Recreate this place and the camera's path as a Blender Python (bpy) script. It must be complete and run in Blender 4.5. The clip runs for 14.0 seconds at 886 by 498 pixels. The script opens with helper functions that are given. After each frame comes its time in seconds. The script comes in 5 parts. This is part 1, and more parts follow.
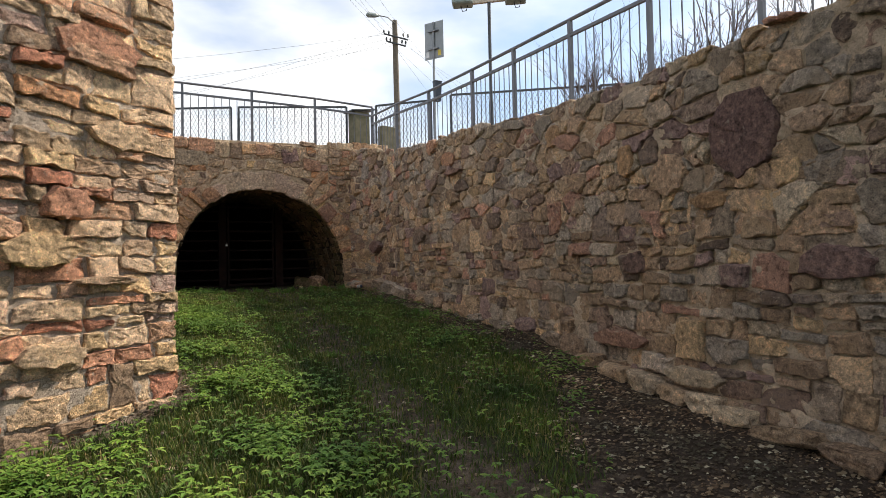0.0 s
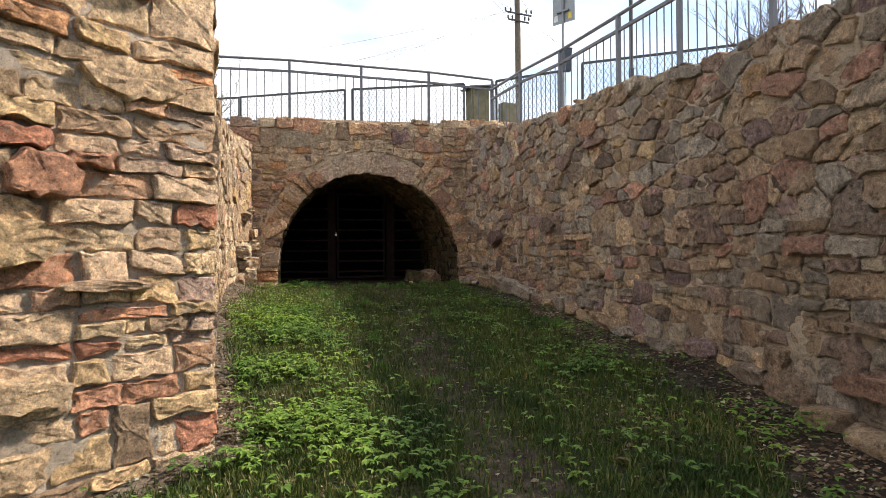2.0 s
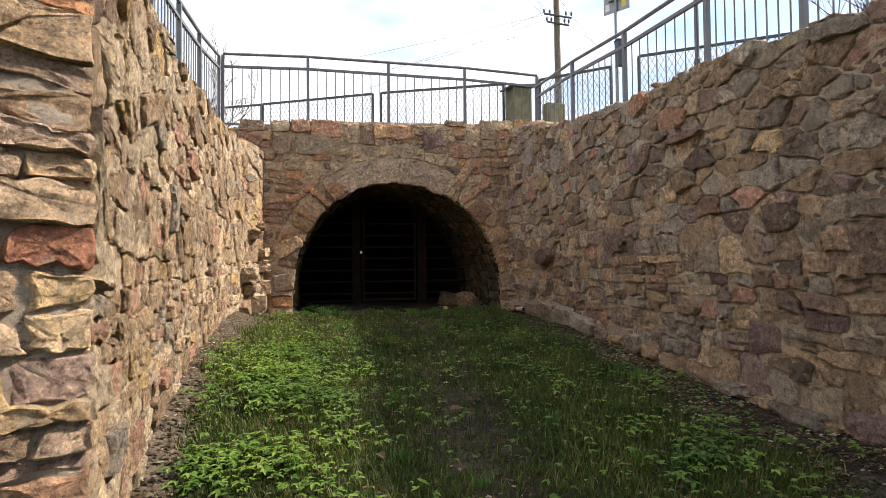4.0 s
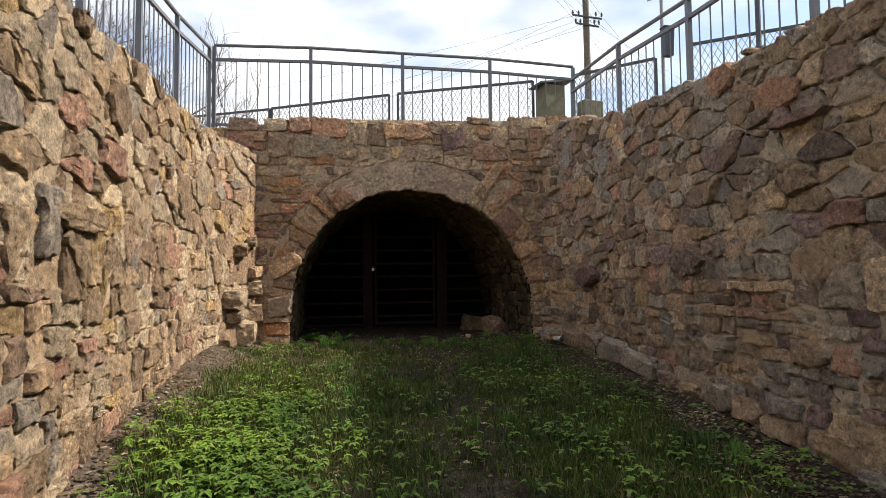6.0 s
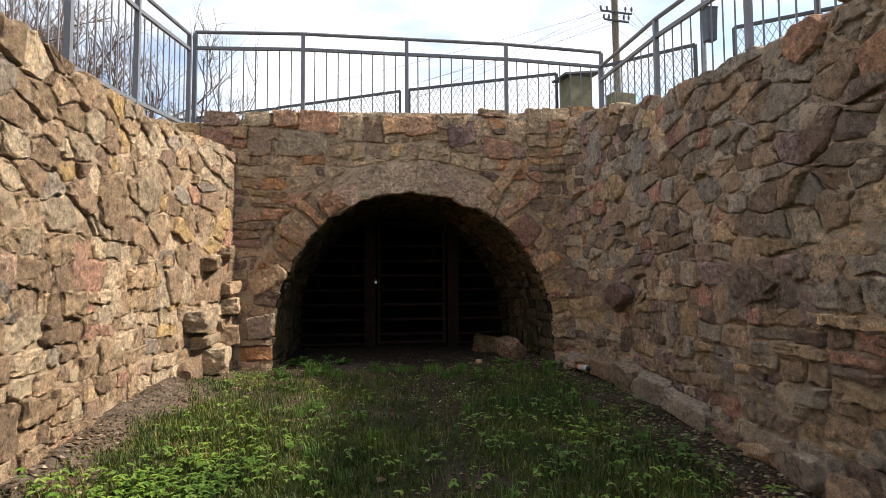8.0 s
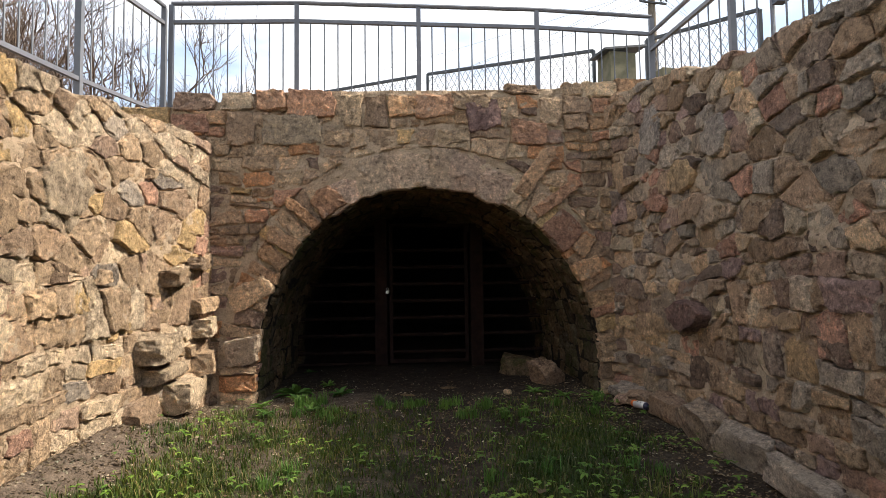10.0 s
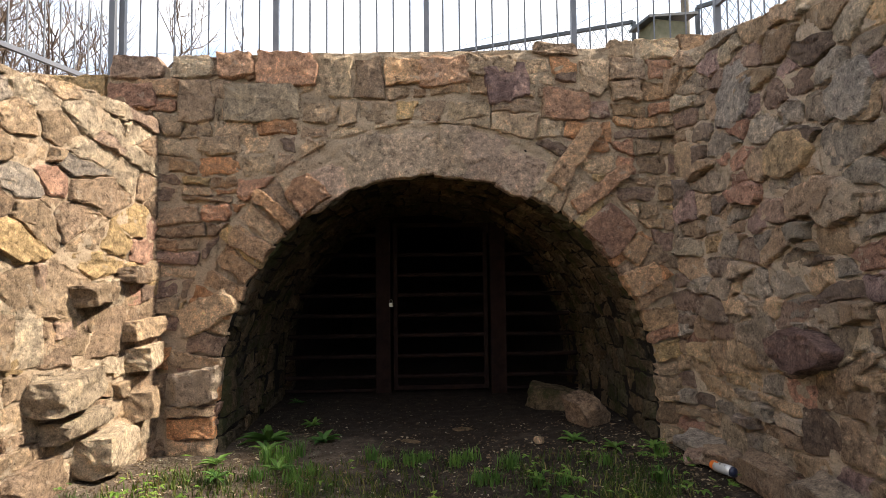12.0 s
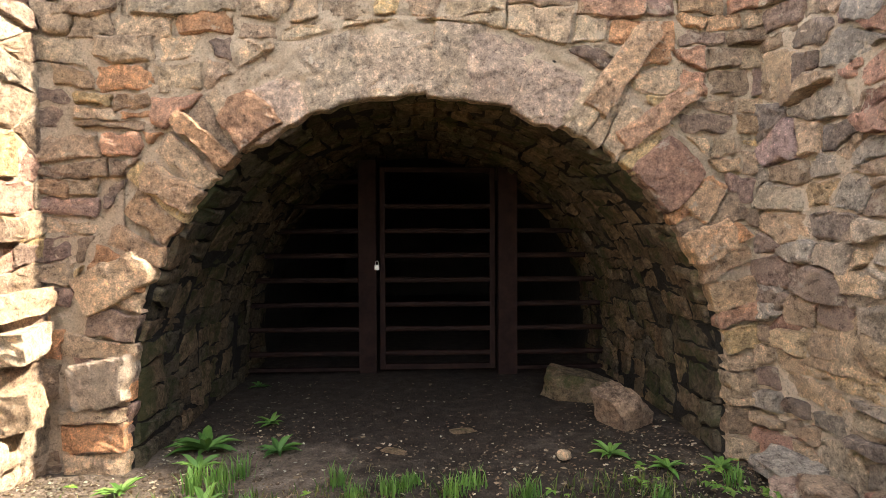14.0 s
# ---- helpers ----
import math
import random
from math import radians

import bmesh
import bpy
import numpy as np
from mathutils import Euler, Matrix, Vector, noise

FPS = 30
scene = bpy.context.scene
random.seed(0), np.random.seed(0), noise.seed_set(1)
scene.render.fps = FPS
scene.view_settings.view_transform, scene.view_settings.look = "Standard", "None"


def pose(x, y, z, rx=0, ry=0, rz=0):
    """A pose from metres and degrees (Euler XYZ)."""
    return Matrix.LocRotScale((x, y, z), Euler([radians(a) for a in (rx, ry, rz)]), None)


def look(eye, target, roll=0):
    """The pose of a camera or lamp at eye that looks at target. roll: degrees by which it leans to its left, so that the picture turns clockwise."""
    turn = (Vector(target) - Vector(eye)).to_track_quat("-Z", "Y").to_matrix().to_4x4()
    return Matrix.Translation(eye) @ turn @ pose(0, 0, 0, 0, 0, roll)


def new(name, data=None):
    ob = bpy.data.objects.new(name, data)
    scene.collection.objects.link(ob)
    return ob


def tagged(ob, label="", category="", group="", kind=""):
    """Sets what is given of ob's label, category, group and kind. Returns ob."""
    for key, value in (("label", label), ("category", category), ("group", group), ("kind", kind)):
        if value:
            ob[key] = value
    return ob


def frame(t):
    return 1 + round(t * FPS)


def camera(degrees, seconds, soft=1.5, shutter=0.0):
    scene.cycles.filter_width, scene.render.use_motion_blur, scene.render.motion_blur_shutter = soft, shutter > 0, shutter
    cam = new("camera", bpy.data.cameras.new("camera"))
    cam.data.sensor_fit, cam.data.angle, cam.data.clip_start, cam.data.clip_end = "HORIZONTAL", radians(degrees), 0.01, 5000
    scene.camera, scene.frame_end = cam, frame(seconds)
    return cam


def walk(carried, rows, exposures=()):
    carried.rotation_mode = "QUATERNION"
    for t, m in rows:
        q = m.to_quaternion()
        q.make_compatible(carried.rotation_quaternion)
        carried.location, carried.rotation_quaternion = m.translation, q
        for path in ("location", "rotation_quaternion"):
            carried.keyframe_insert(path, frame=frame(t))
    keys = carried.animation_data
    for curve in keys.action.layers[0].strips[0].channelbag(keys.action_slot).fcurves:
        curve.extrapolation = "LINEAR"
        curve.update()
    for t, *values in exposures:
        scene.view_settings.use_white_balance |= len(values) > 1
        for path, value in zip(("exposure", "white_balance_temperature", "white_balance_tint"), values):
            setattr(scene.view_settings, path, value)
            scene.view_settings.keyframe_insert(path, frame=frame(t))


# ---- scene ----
cam = camera(75.5, 14.0, 0.7)
PATH = [
    (0, (0.055, 0.016, 1.496), (1.003, 1.776, 1.543), -1.2),
    (0.5, (0.251, 0.371, 1.479), (1.116, 2.173, 1.526), -0.9),
    (1, (0.407, 0.764, 1.523), (1.166, 2.614, 1.561), -0.7),
    (1.5, (0.609, 1.162, 1.55), (1.248, 3.057, 1.585), -0.5),
    (2, (0.656, 1.527, 1.562), (1.222, 3.445, 1.58), -0.4),
    (2.5, (0.675, 1.896, 1.594), (1.193, 3.828, 1.608), -0.4),
    (3, (0.819, 2.269, 1.616), (1.291, 4.212, 1.651), -0.5),
    (3.2, (0.864, 2.411, 1.643), (1.329, 4.356, 1.687), -0.5),
    (5.3, (1.209, 3.891, 1.79), (1.631, 5.844, 1.879), -0.7),
    (5.5, (1.237, 4.026, 1.815), (1.651, 5.98, 1.912), -0.7),
    (6, (1.36, 4.315, 1.841), (1.723, 6.279, 1.944), -0.6),
    (6.5, (1.536, 4.592, 1.888), (1.867, 6.561, 1.992), -0.5),
    (7, (1.623, 4.845, 1.896), (1.956, 6.814, 1.996), -0.4),
    (7.5, (1.69, 5.116, 1.965), (2.006, 7.088, 2.079), -0.5),
    (8, (1.801, 5.342, 1.976), (2.072, 7.32, 2.098), -0.4),
    (8.2, (1.877, 5.455, 2.0), (2.13, 7.435, 2.119), -0.3),
    (10.3, (2.089, 6.733, 2.156), (2.259, 8.722, 2.27), -0.8),
    (10.5, (2.107, 6.848, 2.167), (2.278, 8.837, 2.282), -0.8),
    (11, (2.113, 7.198, 2.197), (2.272, 9.188, 2.322), -0.7),
    (11.5, (2.155, 7.509, 2.21), (2.275, 9.501, 2.336), -0.7),
    (12, (2.237, 7.85, 2.253), (2.34, 9.843, 2.371), -0.7),
    (12.5, (2.231, 8.177, 2.263), (2.341, 10.172, 2.352), -0.6),
    (13, (2.264, 8.519, 2.276), (2.346, 10.516, 2.332), -0.6),
    (13.5, (2.345, 8.816, 2.297), (2.415, 10.814, 2.3), -0.4),
    (14, (2.344, 9.072, 2.3), (2.437, 11.069, 2.255), -0.2),
]
EXPOSURES = [(0.0, 0.7), (1.5, 1.0), (3.0, 1.1), (6.5, 0.77), (8.2, 1.0), (11.0, 1.25), (12.5, 1.78), (14.0, 2.85)]
walk(cam, [(t, look(eye, target, roll)) for t, eye, target, roll in PATH], EXPOSURES)

# ---- light ----
SUN_EL, SUN_AZ = 43.0, 90.0     # degrees; azimuth from +y towards +x
world = bpy.data.worlds.new("sky")
scene.world = world
world.use_nodes = True
wn, wl = world.node_tree.nodes, world.node_tree.links
wn.clear()
w_out = wn.new("ShaderNodeOutputWorld")
w_sky = wn.new("ShaderNodeTexSky")
w_sky.sky_type, w_sky.sun_disc = "NISHITA", False
w_sky.sun_elevation, w_sky.sun_rotation = radians(SUN_EL), radians(SUN_AZ)
w_bg1 = wn.new("ShaderNodeBackground")
w_bg1.inputs[1].default_value = 0.13
w_bg2 = wn.new("ShaderNodeBackground")     # broken cloud cover
w_bg2.inputs[0].default_value = (1.0, 1.0, 1.0, 1)
w_bg2.inputs[1].default_value = 0.77
w_mix = wn.new("ShaderNodeMixShader")
w_tc = wn.new("ShaderNodeTexCoord")
w_map = wn.new("ShaderNodeMapping")
w_map.inputs["Scale"].default_value = (1.0, 1.0, 2.6)
w_noise = wn.new("ShaderNodeTexNoise")
w_noise.inputs["Scale"].default_value, w_noise.inputs["Detail"].default_value = 2.3, 6.0
w_ramp = wn.new("ShaderNodeValToRGB")
w_ramp.color_ramp.elements[0].position, w_ramp.color_ramp.elements[1].position = 0.36, 0.6
w_ramp.color_ramp.elements[0].color = (0.12, 0.12, 0.12, 1)
wl.new(w_tc.outputs["Generated"], w_map.inputs["Vector"])
wl.new(w_map.outputs["Vector"], w_noise.inputs["Vector"])
wl.new(w_noise.outputs["Fac"], w_ramp.inputs["Fac"])
wl.new(w_ramp.outputs["Color"], w_mix.inputs["Fac"])
w_n2 = wn.new("ShaderNodeTexNoise")
w_n2.inputs["Scale"].default_value, w_n2.inputs["Detail"].default_value = 4.5, 5.0
w_grey = wn.new("ShaderNodeValToRGB")
w_grey.color_ramp.elements[0].position, w_grey.color_ramp.elements[1].position = 0.3, 0.65
w_grey.color_ramp.elements[0].color, w_grey.color_ramp.elements[1].color = (0.68, 0.72, 0.79, 1), (1.08, 1.08, 1.08, 1)
wl.new(w_map.outputs["Vector"], w_n2.inputs["Vector"])
wl.new(w_n2.outputs["Fac"], w_grey.inputs["Fac"])
wl.new(w_grey.outputs["Color"], w_bg2.inputs["Color"])
wl.new(w_sky.outputs["Color"], w_bg1.inputs["Color"])
wl.new(w_bg1.outputs[0], w_mix.inputs[1])
wl.new(w_bg2.outputs[0], w_mix.inputs[2])
wl.new(w_mix.outputs[0], w_out.inputs["Surface"])
sun_data = bpy.data.lights.new("sun", "SUN")
sun_data.energy, sun_data.angle, sun_data.color = 4.25, radians(3.5), (1.0, 0.9, 0.76)
sun = new("sun", sun_data)
sun_dir = Vector((math.sin(radians(SUN_AZ)) * math.cos(radians(SUN_EL)), math.cos(radians(SUN_AZ)) * math.cos(radians(SUN_EL)), math.sin(radians(SUN_EL))))
sun.matrix_world = look(sun_dir * 40, (0, 0, 0))

# ---- materials ----


def mat_new(name):
    m = bpy.data.materials.new(name)
    m.use_nodes = True
    nt = m.node_tree
    bsdf = nt.nodes["Principled BSDF"]
    return m, nt, bsdf


def node(nt, kind, **inputs):
    n = nt.nodes.new(kind)
    for k, v in inputs.items():
        n.inputs[k.replace("_", " ")].default_value = v
    return n


def ramp(nt, fac, stops, interp="LINEAR"):
    r = nt.nodes.new("ShaderNodeValToRGB")
    r.color_ramp.interpolation = interp
    e = r.color_ramp.elements
    while len(e) < len(stops):
        e.new(0.5)
    for el, (p, c) in zip(e, stops):
        el.position = p
        el.color = (*c, 1) if len(c) == 3 else c
    nt.links.new(fac, r.inputs["Fac"])
    return r.outputs["Color"]


def mix(nt, mode, fac, a, b):
    n = nt.nodes.new("ShaderNodeMix")
    n.data_type, n.blend_type = "RGBA", mode
    for sock, v in ((n.inputs[0], fac), (n.inputs[6], a), (n.inputs[7], b)):
        if hasattr(v, "is_output"):
            nt.links.new(v, sock)
        else:
            sock.default_value = v if not isinstance(v, tuple) else (*v, 1)
    return n.outputs[2]


def tex(nt, coord, scale, detail=6.0, rough=0.6, stretch=None):
    n = node(nt, "ShaderNodeTexNoise", Scale=scale, Detail=detail, Roughness=rough)
    if stretch:
        mp = nt.nodes.new("ShaderNodeMapping")
        mp.inputs["Scale"].default_value = stretch
        nt.links.new(coord, mp.inputs["Vector"])
        coord = mp.outputs["Vector"]
    nt.links.new(coord, n.inputs["Vector"])
    return n.outputs["Fac"]


def bump(nt, bsdf, h, strength, dist, prev=None):
    b = node(nt, "ShaderNodeBump", Strength=strength, Distance=dist)
    nt.links.new(h, b.inputs["Height"])
    if prev:
        nt.links.new(prev, b.inputs["Normal"])
    nt.links.new(b.outputs["Normal"], bsdf.inputs["Normal"])
    return b.outputs["Normal"]


def piece_random(nt):
    oi = nt.nodes.new("ShaderNodeObjectInfo")
    ge = nt.nodes.new("ShaderNodeNewGeometry")
    ad = nt.nodes.new("ShaderNodeMath")
    ad.operation = "ADD"
    fr = nt.nodes.new("ShaderNodeMath")
    fr.operation = "FRACT"
    nt.links.new(oi.outputs["Random"], ad.inputs[0])
    nt.links.new(ge.outputs["Random Per Island"], ad.inputs[1])
    nt.links.new(ad.outputs[0], fr.inputs[0])
    return fr.outputs[0]


def world_pos(nt):
    return nt.nodes.new("ShaderNodeNewGeometry").outputs["Position"]


def stone_material(name, palette, mortar_tint, stain=0.35, moss=0.0, lift=1.0):
    m, nt, bsdf = mat_new(name)
    p = world_pos(nt)
    rnd = piece_random(nt)
    n = len(palette)
    base = ramp(nt, rnd, [(i / n, tuple(v * lift for v in c)) for i, c in enumerate(palette)], "CONSTANT")
    again = nt.nodes.new("ShaderNodeMath")
    again.operation = "MULTIPLY"
    again.inputs[1].default_value = 17.3
    nt.links.new(rnd, again.inputs[0])
    tone = nt.nodes.new("ShaderNodeMath")
    tone.operation = "FRACT"
    nt.links.new(again.outputs[0], tone.inputs[0])
    col = mix(nt, "MULTIPLY", 1.0, base, ramp(nt, tone.outputs[0], [(0.0, (0.72, 0.71, 0.7)), (0.5, (0.98, 0.98, 0.98)), (1.0, (1.25, 1.22, 1.18))]))
    blotch = ramp(nt, tex(nt, p, 6.0, 8.0, 0.7), [(0.34, (0.68, 0.66, 0.66)), (0.5, (1.0, 0.99, 0.98)), (0.66, (1.3, 1.25, 1.16))])
    col = mix(nt, "MULTIPLY", 1.0, col, blotch)
    mid = ramp(nt, tex(nt, p, 24.0, 12.0, 0.82), [(0.37, (0.4, 0.38, 0.37)), (0.46, (0.88, 0.87, 0.86)), (0.54, (1.12, 1.11, 1.09)), (0.63, (1.8, 1.72, 1.6))])
    col = mix(nt, "MULTIPLY", 1.0, col, mid)
    grain = ramp(nt, tex(nt, p, 95.0, 6.0, 0.85), [(0.36, (0.45, 0.45, 0.46)), (0.47, (0.95, 0.95, 0.95)), (0.55, (1.1, 1.1, 1.08)), (0.64, (1.7, 1.66, 1.58))])
    col = mix(nt, "MULTIPLY", 0.85, col, grain)
    # dark pits, splashes of mortar with crisp edges, weathered crust
    pits = ramp(nt, tex(nt, p, 42.0, 4.0, 0.7), [(0.335, (0.25, 0.23, 0.22)), (0.365, (1, 1, 1))])
    col = mix(nt, "MULTIPLY", 0.8, col, pits)
    splash = ramp(nt, tex(nt, p, 8.0, 12.0, 0.78), [(0.585, (0, 0, 0)), (0.62, (0.8, 0.8, 0.8))])
    col = mix(nt, "MIX", splash, col, mortar_tint)
    crust = ramp(nt, tex(nt, p, 3.0, 12.0, 0.78), [(0.53, (0, 0, 0)), (0.62, (stain, stain, stain))])
    col = mix(nt, "MIX", crust, col, (0.1, 0.085, 0.072))
    if moss:
        mo = ramp(nt, tex(nt, p, 3.1, 9.0, 0.75), [(0.5, (0, 0, 0)), (0.6, (moss, moss, moss))])
        col = mix(nt, "MIX", mo, col, (0.05, 0.062, 0.02))
    nt.links.new(col, bsdf.inputs["Base Color"])
    bsdf.inputs["Roughness"].default_value = 0.92
    bsdf.inputs["Specular IOR Level"].default_value = 0.12
    b1 = bump(nt, bsdf, tex(nt, p, 13.0, 12.0, 0.78, (1, 1, 1.5)), 1.0, 0.035)
    b2 = bump(nt, bsdf, tex(nt, p, 45.0, 9.0, 0.82), 1.0, 0.02, b1)
    bump(nt, bsdf, tex(nt, p, 130.0, 5.0, 0.8), 1.0, 0.008, b2)
    return m


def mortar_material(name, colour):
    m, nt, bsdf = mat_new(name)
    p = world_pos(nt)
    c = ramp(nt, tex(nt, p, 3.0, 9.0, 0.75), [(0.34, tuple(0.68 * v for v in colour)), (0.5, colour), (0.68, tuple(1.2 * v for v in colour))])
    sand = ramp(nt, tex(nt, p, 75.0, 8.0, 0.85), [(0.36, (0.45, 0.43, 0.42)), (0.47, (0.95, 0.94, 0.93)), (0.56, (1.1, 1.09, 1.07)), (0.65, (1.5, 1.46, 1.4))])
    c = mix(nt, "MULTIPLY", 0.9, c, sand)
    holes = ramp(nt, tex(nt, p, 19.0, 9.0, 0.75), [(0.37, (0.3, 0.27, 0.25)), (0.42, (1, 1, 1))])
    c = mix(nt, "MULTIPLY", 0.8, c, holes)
    nt.links.new(c, bsdf.inputs["Base Color"])
    bsdf.inputs["Roughness"].default_value = 0.95
    bsdf.inputs["Specular IOR Level"].default_value = 0.15
    b1 = bump(nt, bsdf, tex(nt, p, 20.0, 11.0, 0.8), 1.0, 0.045)
    bump(nt, bsdf, tex(nt, p, 85.0, 6.0, 0.82), 1.0, 0.014, b1)
    return m


def plain_material(name, a, b, scale, rough, metal=0.0, relief=0.004, relief_scale=40.0, spec=0.4):
    m, nt, bsdf = mat_new(name)
    tc = nt.nodes.new("ShaderNodeTexCoord").outputs["Object"]
    c = ramp(nt, tex(nt, tc, scale, 6.0, 0.65), [(0.35, a), (0.65, b)])
    nt.links.new(c, bsdf.inputs["Base Color"])
    bsdf.inputs["Roughness"].default_value, bsdf.inputs["Metallic"].default_value = rough, metal
    bsdf.inputs["Specular IOR Level"].default_value = spec
    if relief:
        bump(nt, bsdf, tex(nt, tc, relief_scale, 5.0, 0.65), 0.5, relief)
    return m


def leaf_material(name, stops):
    m, nt, bsdf = mat_new(name)
    ge = nt.nodes.new("ShaderNodeNewGeometry")
    c = ramp(nt, ge.outputs["Random Per Island"], stops)
    patch = ramp(nt, tex(nt, ge.outputs["Position"], 1.6, 4.0, 0.6), [(0.35, (0.5, 0.6, 0.55)), (0.65, (1.3, 1.2, 1.0))])
    c = mix(nt, "MULTIPLY", 1.0, c, patch)
    nt.links.new(c, bsdf.inputs["Base Color"])
    bsdf.inputs["Roughness"].default_value = 0.55
    bsdf.inputs["Specular IOR Level"].default_value = 0.3
    tr = nt.nodes.new("ShaderNodeBsdfTranslucent")
    nt.links.new(c, tr.inputs["Color"])
    mx = nt.nodes.new("ShaderNodeMixShader")
    mx.inputs[0].default_value = 0.3
    nt.links.new(bsdf.outputs[0], mx.inputs[1])
    nt.links.new(tr.outputs[0], mx.inputs[2])
    nt.links.new(mx.outputs[0], nt.nodes["Material Output"].inputs["Surface"])
    return m


TAN, OCHRE, BROWN = (0.47, 0.345, 0.235), (0.52, 0.37, 0.20), (0.355, 0.255, 0.18)
GREY, UMBER = (0.345, 0.295, 0.25), (0.26, 0.185, 0.145)
ORANGE, PALE = (0.49, 0.27, 0.15), (0.56, 0.45, 0.33)
M_STONE_R = stone_material("weathered rubble stone", [(0.4, 0.29, 0.205), (0.385, 0.325, 0.27), TAN, (0.38, 0.275, 0.2), (0.35, 0.28, 0.22), (0.29, 0.205, 0.165), GREY, (0.4, 0.29, 0.205), TAN, (0.31, 0.22, 0.205), BROWN, (0.385, 0.325, 0.27), (0.5, 0.41, 0.31), (0.22, 0.165, 0.135), BROWN, (0.4, 0.24, 0.185), (0.24, 0.19, 0.16), GREY, TAN, (0.35, 0.28, 0.22), (0.48, 0.35, 0.22)], (0.54, 0.43, 0.32), 0.45, 0.0, 1.17)
M_STONE_E = stone_material("warm sandstone rubble", [TAN, BROWN, (0.47, 0.32, 0.2), (0.43, 0.25, 0.17), OCHRE, BROWN, (0.32, 0.215, 0.175), TAN, (0.42, 0.31, 0.215), BROWN, ORANGE, TAN, (0.42, 0.28, 0.18), UMBER, (0.54, 0.41, 0.28), (0.48, 0.31, 0.19)], (0.52, 0.4, 0.285), 0.28, 0.0, 1.1)
M_STONE_L = stone_material("pale sandstone rubble", [TAN, PALE, TAN, BROWN, TAN, OCHRE, PALE, GREY, PALE, (0.46, 0.28, 0.21), TAN, BROWN, TAN, (0.42, 0.3, 0.23), PALE, TAN, BROWN, PALE], (0.48, 0.38, 0.28), 0.25, 0.0, 0.89)
M_STONE_P = stone_material("red and ochre sandstone blocks", [(0.52, 0.28, 0.19), (0.6, 0.44, 0.31), (0.6, 0.45, 0.3), (0.56, 0.35, 0.24), (0.62, 0.46, 0.32), BROWN, (0.5, 0.24, 0.165), (0.6, 0.44, 0.31), (0.4, 0.29, 0.25), (0.6, 0.33, 0.19), (0.6, 0.43, 0.26), TAN, (0.52, 0.38, 0.29)], (0.56, 0.45, 0.35), 0.15, 0.0, 1.15)
M_STONE_O = stone_material("orange sandstone slabs", [(0.54, 0.35, 0.205), (0.52, 0.315, 0.185), (0.5, 0.33, 0.21), (0.47, 0.28, 0.18)], (0.46, 0.36, 0.27), 0.2)
M_STONE_RED = stone_material("red-brown sandstone", [(0.42, 0.25, 0.17), (0.38, 0.225, 0.165), (0.46, 0.285, 0.19)], (0.5, 0.385, 0.29), 0.2)
M_STONE_V = stone_material("purple-brown stone", [(0.25, 0.165, 0.15), (0.27, 0.18, 0.155)], (0.36, 0.3, 0.24), 0.3)
# tunnel shade is mixed into this dark palette; the moss is its own colour
M_STONE_T = stone_material("shade-darkened mossy tunnel stone", [(0.145, 0.108, 0.07), (0.185, 0.132, 0.083), (0.135, 0.112, 0.075), (0.11, 0.087, 0.06), (0.17, 0.12, 0.075)], (0.17, 0.135, 0.09), 0.5, 0.7)
M_STONE_G = stone_material("grey slabby stone", [(0.3, 0.27, 0.245), (0.34, 0.3, 0.27)], (0.45, 0.38, 0.3), 0.3)
M_STONE_B = stone_material("dull brown stone", [(0.4, 0.28, 0.19), (0.38, 0.265, 0.185)], (0.42, 0.32, 0.23), 0.4)
M_MORTAR = mortar_material("sandy lime mortar", (0.56, 0.425, 0.295))
M_MORTAR_R = mortar_material("grey lime mortar", (0.62, 0.49, 0.36))
M_MORTAR_P = mortar_material("pale grey mortar", (0.58, 0.48, 0.39))
M_CROWN = stone_material("rough sandy render over stone", [(0.52, 0.4, 0.3), (0.47, 0.345, 0.265), (0.55, 0.43, 0.32), (0.5, 0.38, 0.28)], (0.6, 0.49, 0.37), 0.15)
# near-black colour stands in for the shade inside the tunnel
M_LINING_SHADE = mortar_material("shade-dark tunnel lining", (0.035, 0.03, 0.025))
M_STEEL = plain_material("grey painted steel", (0.105, 0.11, 0.125), (0.135, 0.14, 0.155), 6.0, 0.45, 0.0, 0.0005)
M_GATE = plain_material("dark brown rusty painted iron", (0.014, 0.008, 0.007), (0.028, 0.015, 0.012), 9.0, 0.85, 0.0, 0.001, 40.0, 0.1)
M_DARKFRAME = plain_material("dark painted angle iron", (0.045, 0.05, 0.055), (0.07, 0.075, 0.08), 8.0, 0.5)
M_WIRE = plain_material("galvanised wire", (0.2, 0.21, 0.22), (0.27, 0.28, 0.29), 20.0, 0.5, 0.6, 0.0)
M_WOOD = plain_material("grey weathered timber", (0.12, 0.1, 0.075), (0.2, 0.17, 0.13), 7.0, 0.85, 0.0, 0.004)
M_MOSSWOOD = plain_material("green stained old timber", (0.11, 0.105, 0.06), (0.19, 0.17, 0.11), 5.0, 0.9, 0.0, 0.006)
M_SIGN = plain_material("bare aluminium sheet", (0.26, 0.28, 0.29), (0.33, 0.35, 0.36), 3.0, 0.5, 0.3, 0.0)
M_LAMP = plain_material("grey-green enamelled housing", (0.2, 0.25, 0.24), (0.3, 0.34, 0.33), 4.0, 0.5, 0.0, 0.0)
M_CREAM = plain_material("cream painted bracket", (0.5, 0.43, 0.35), (0.6, 0.53, 0.43), 4.0, 0.6, 0.0, 0.0)
M_BLACK = plain_material("black rubber", (0.015, 0.015, 0.016), (0.03, 0.03, 0.03), 6.0, 0.6, 0.0, 0.0)
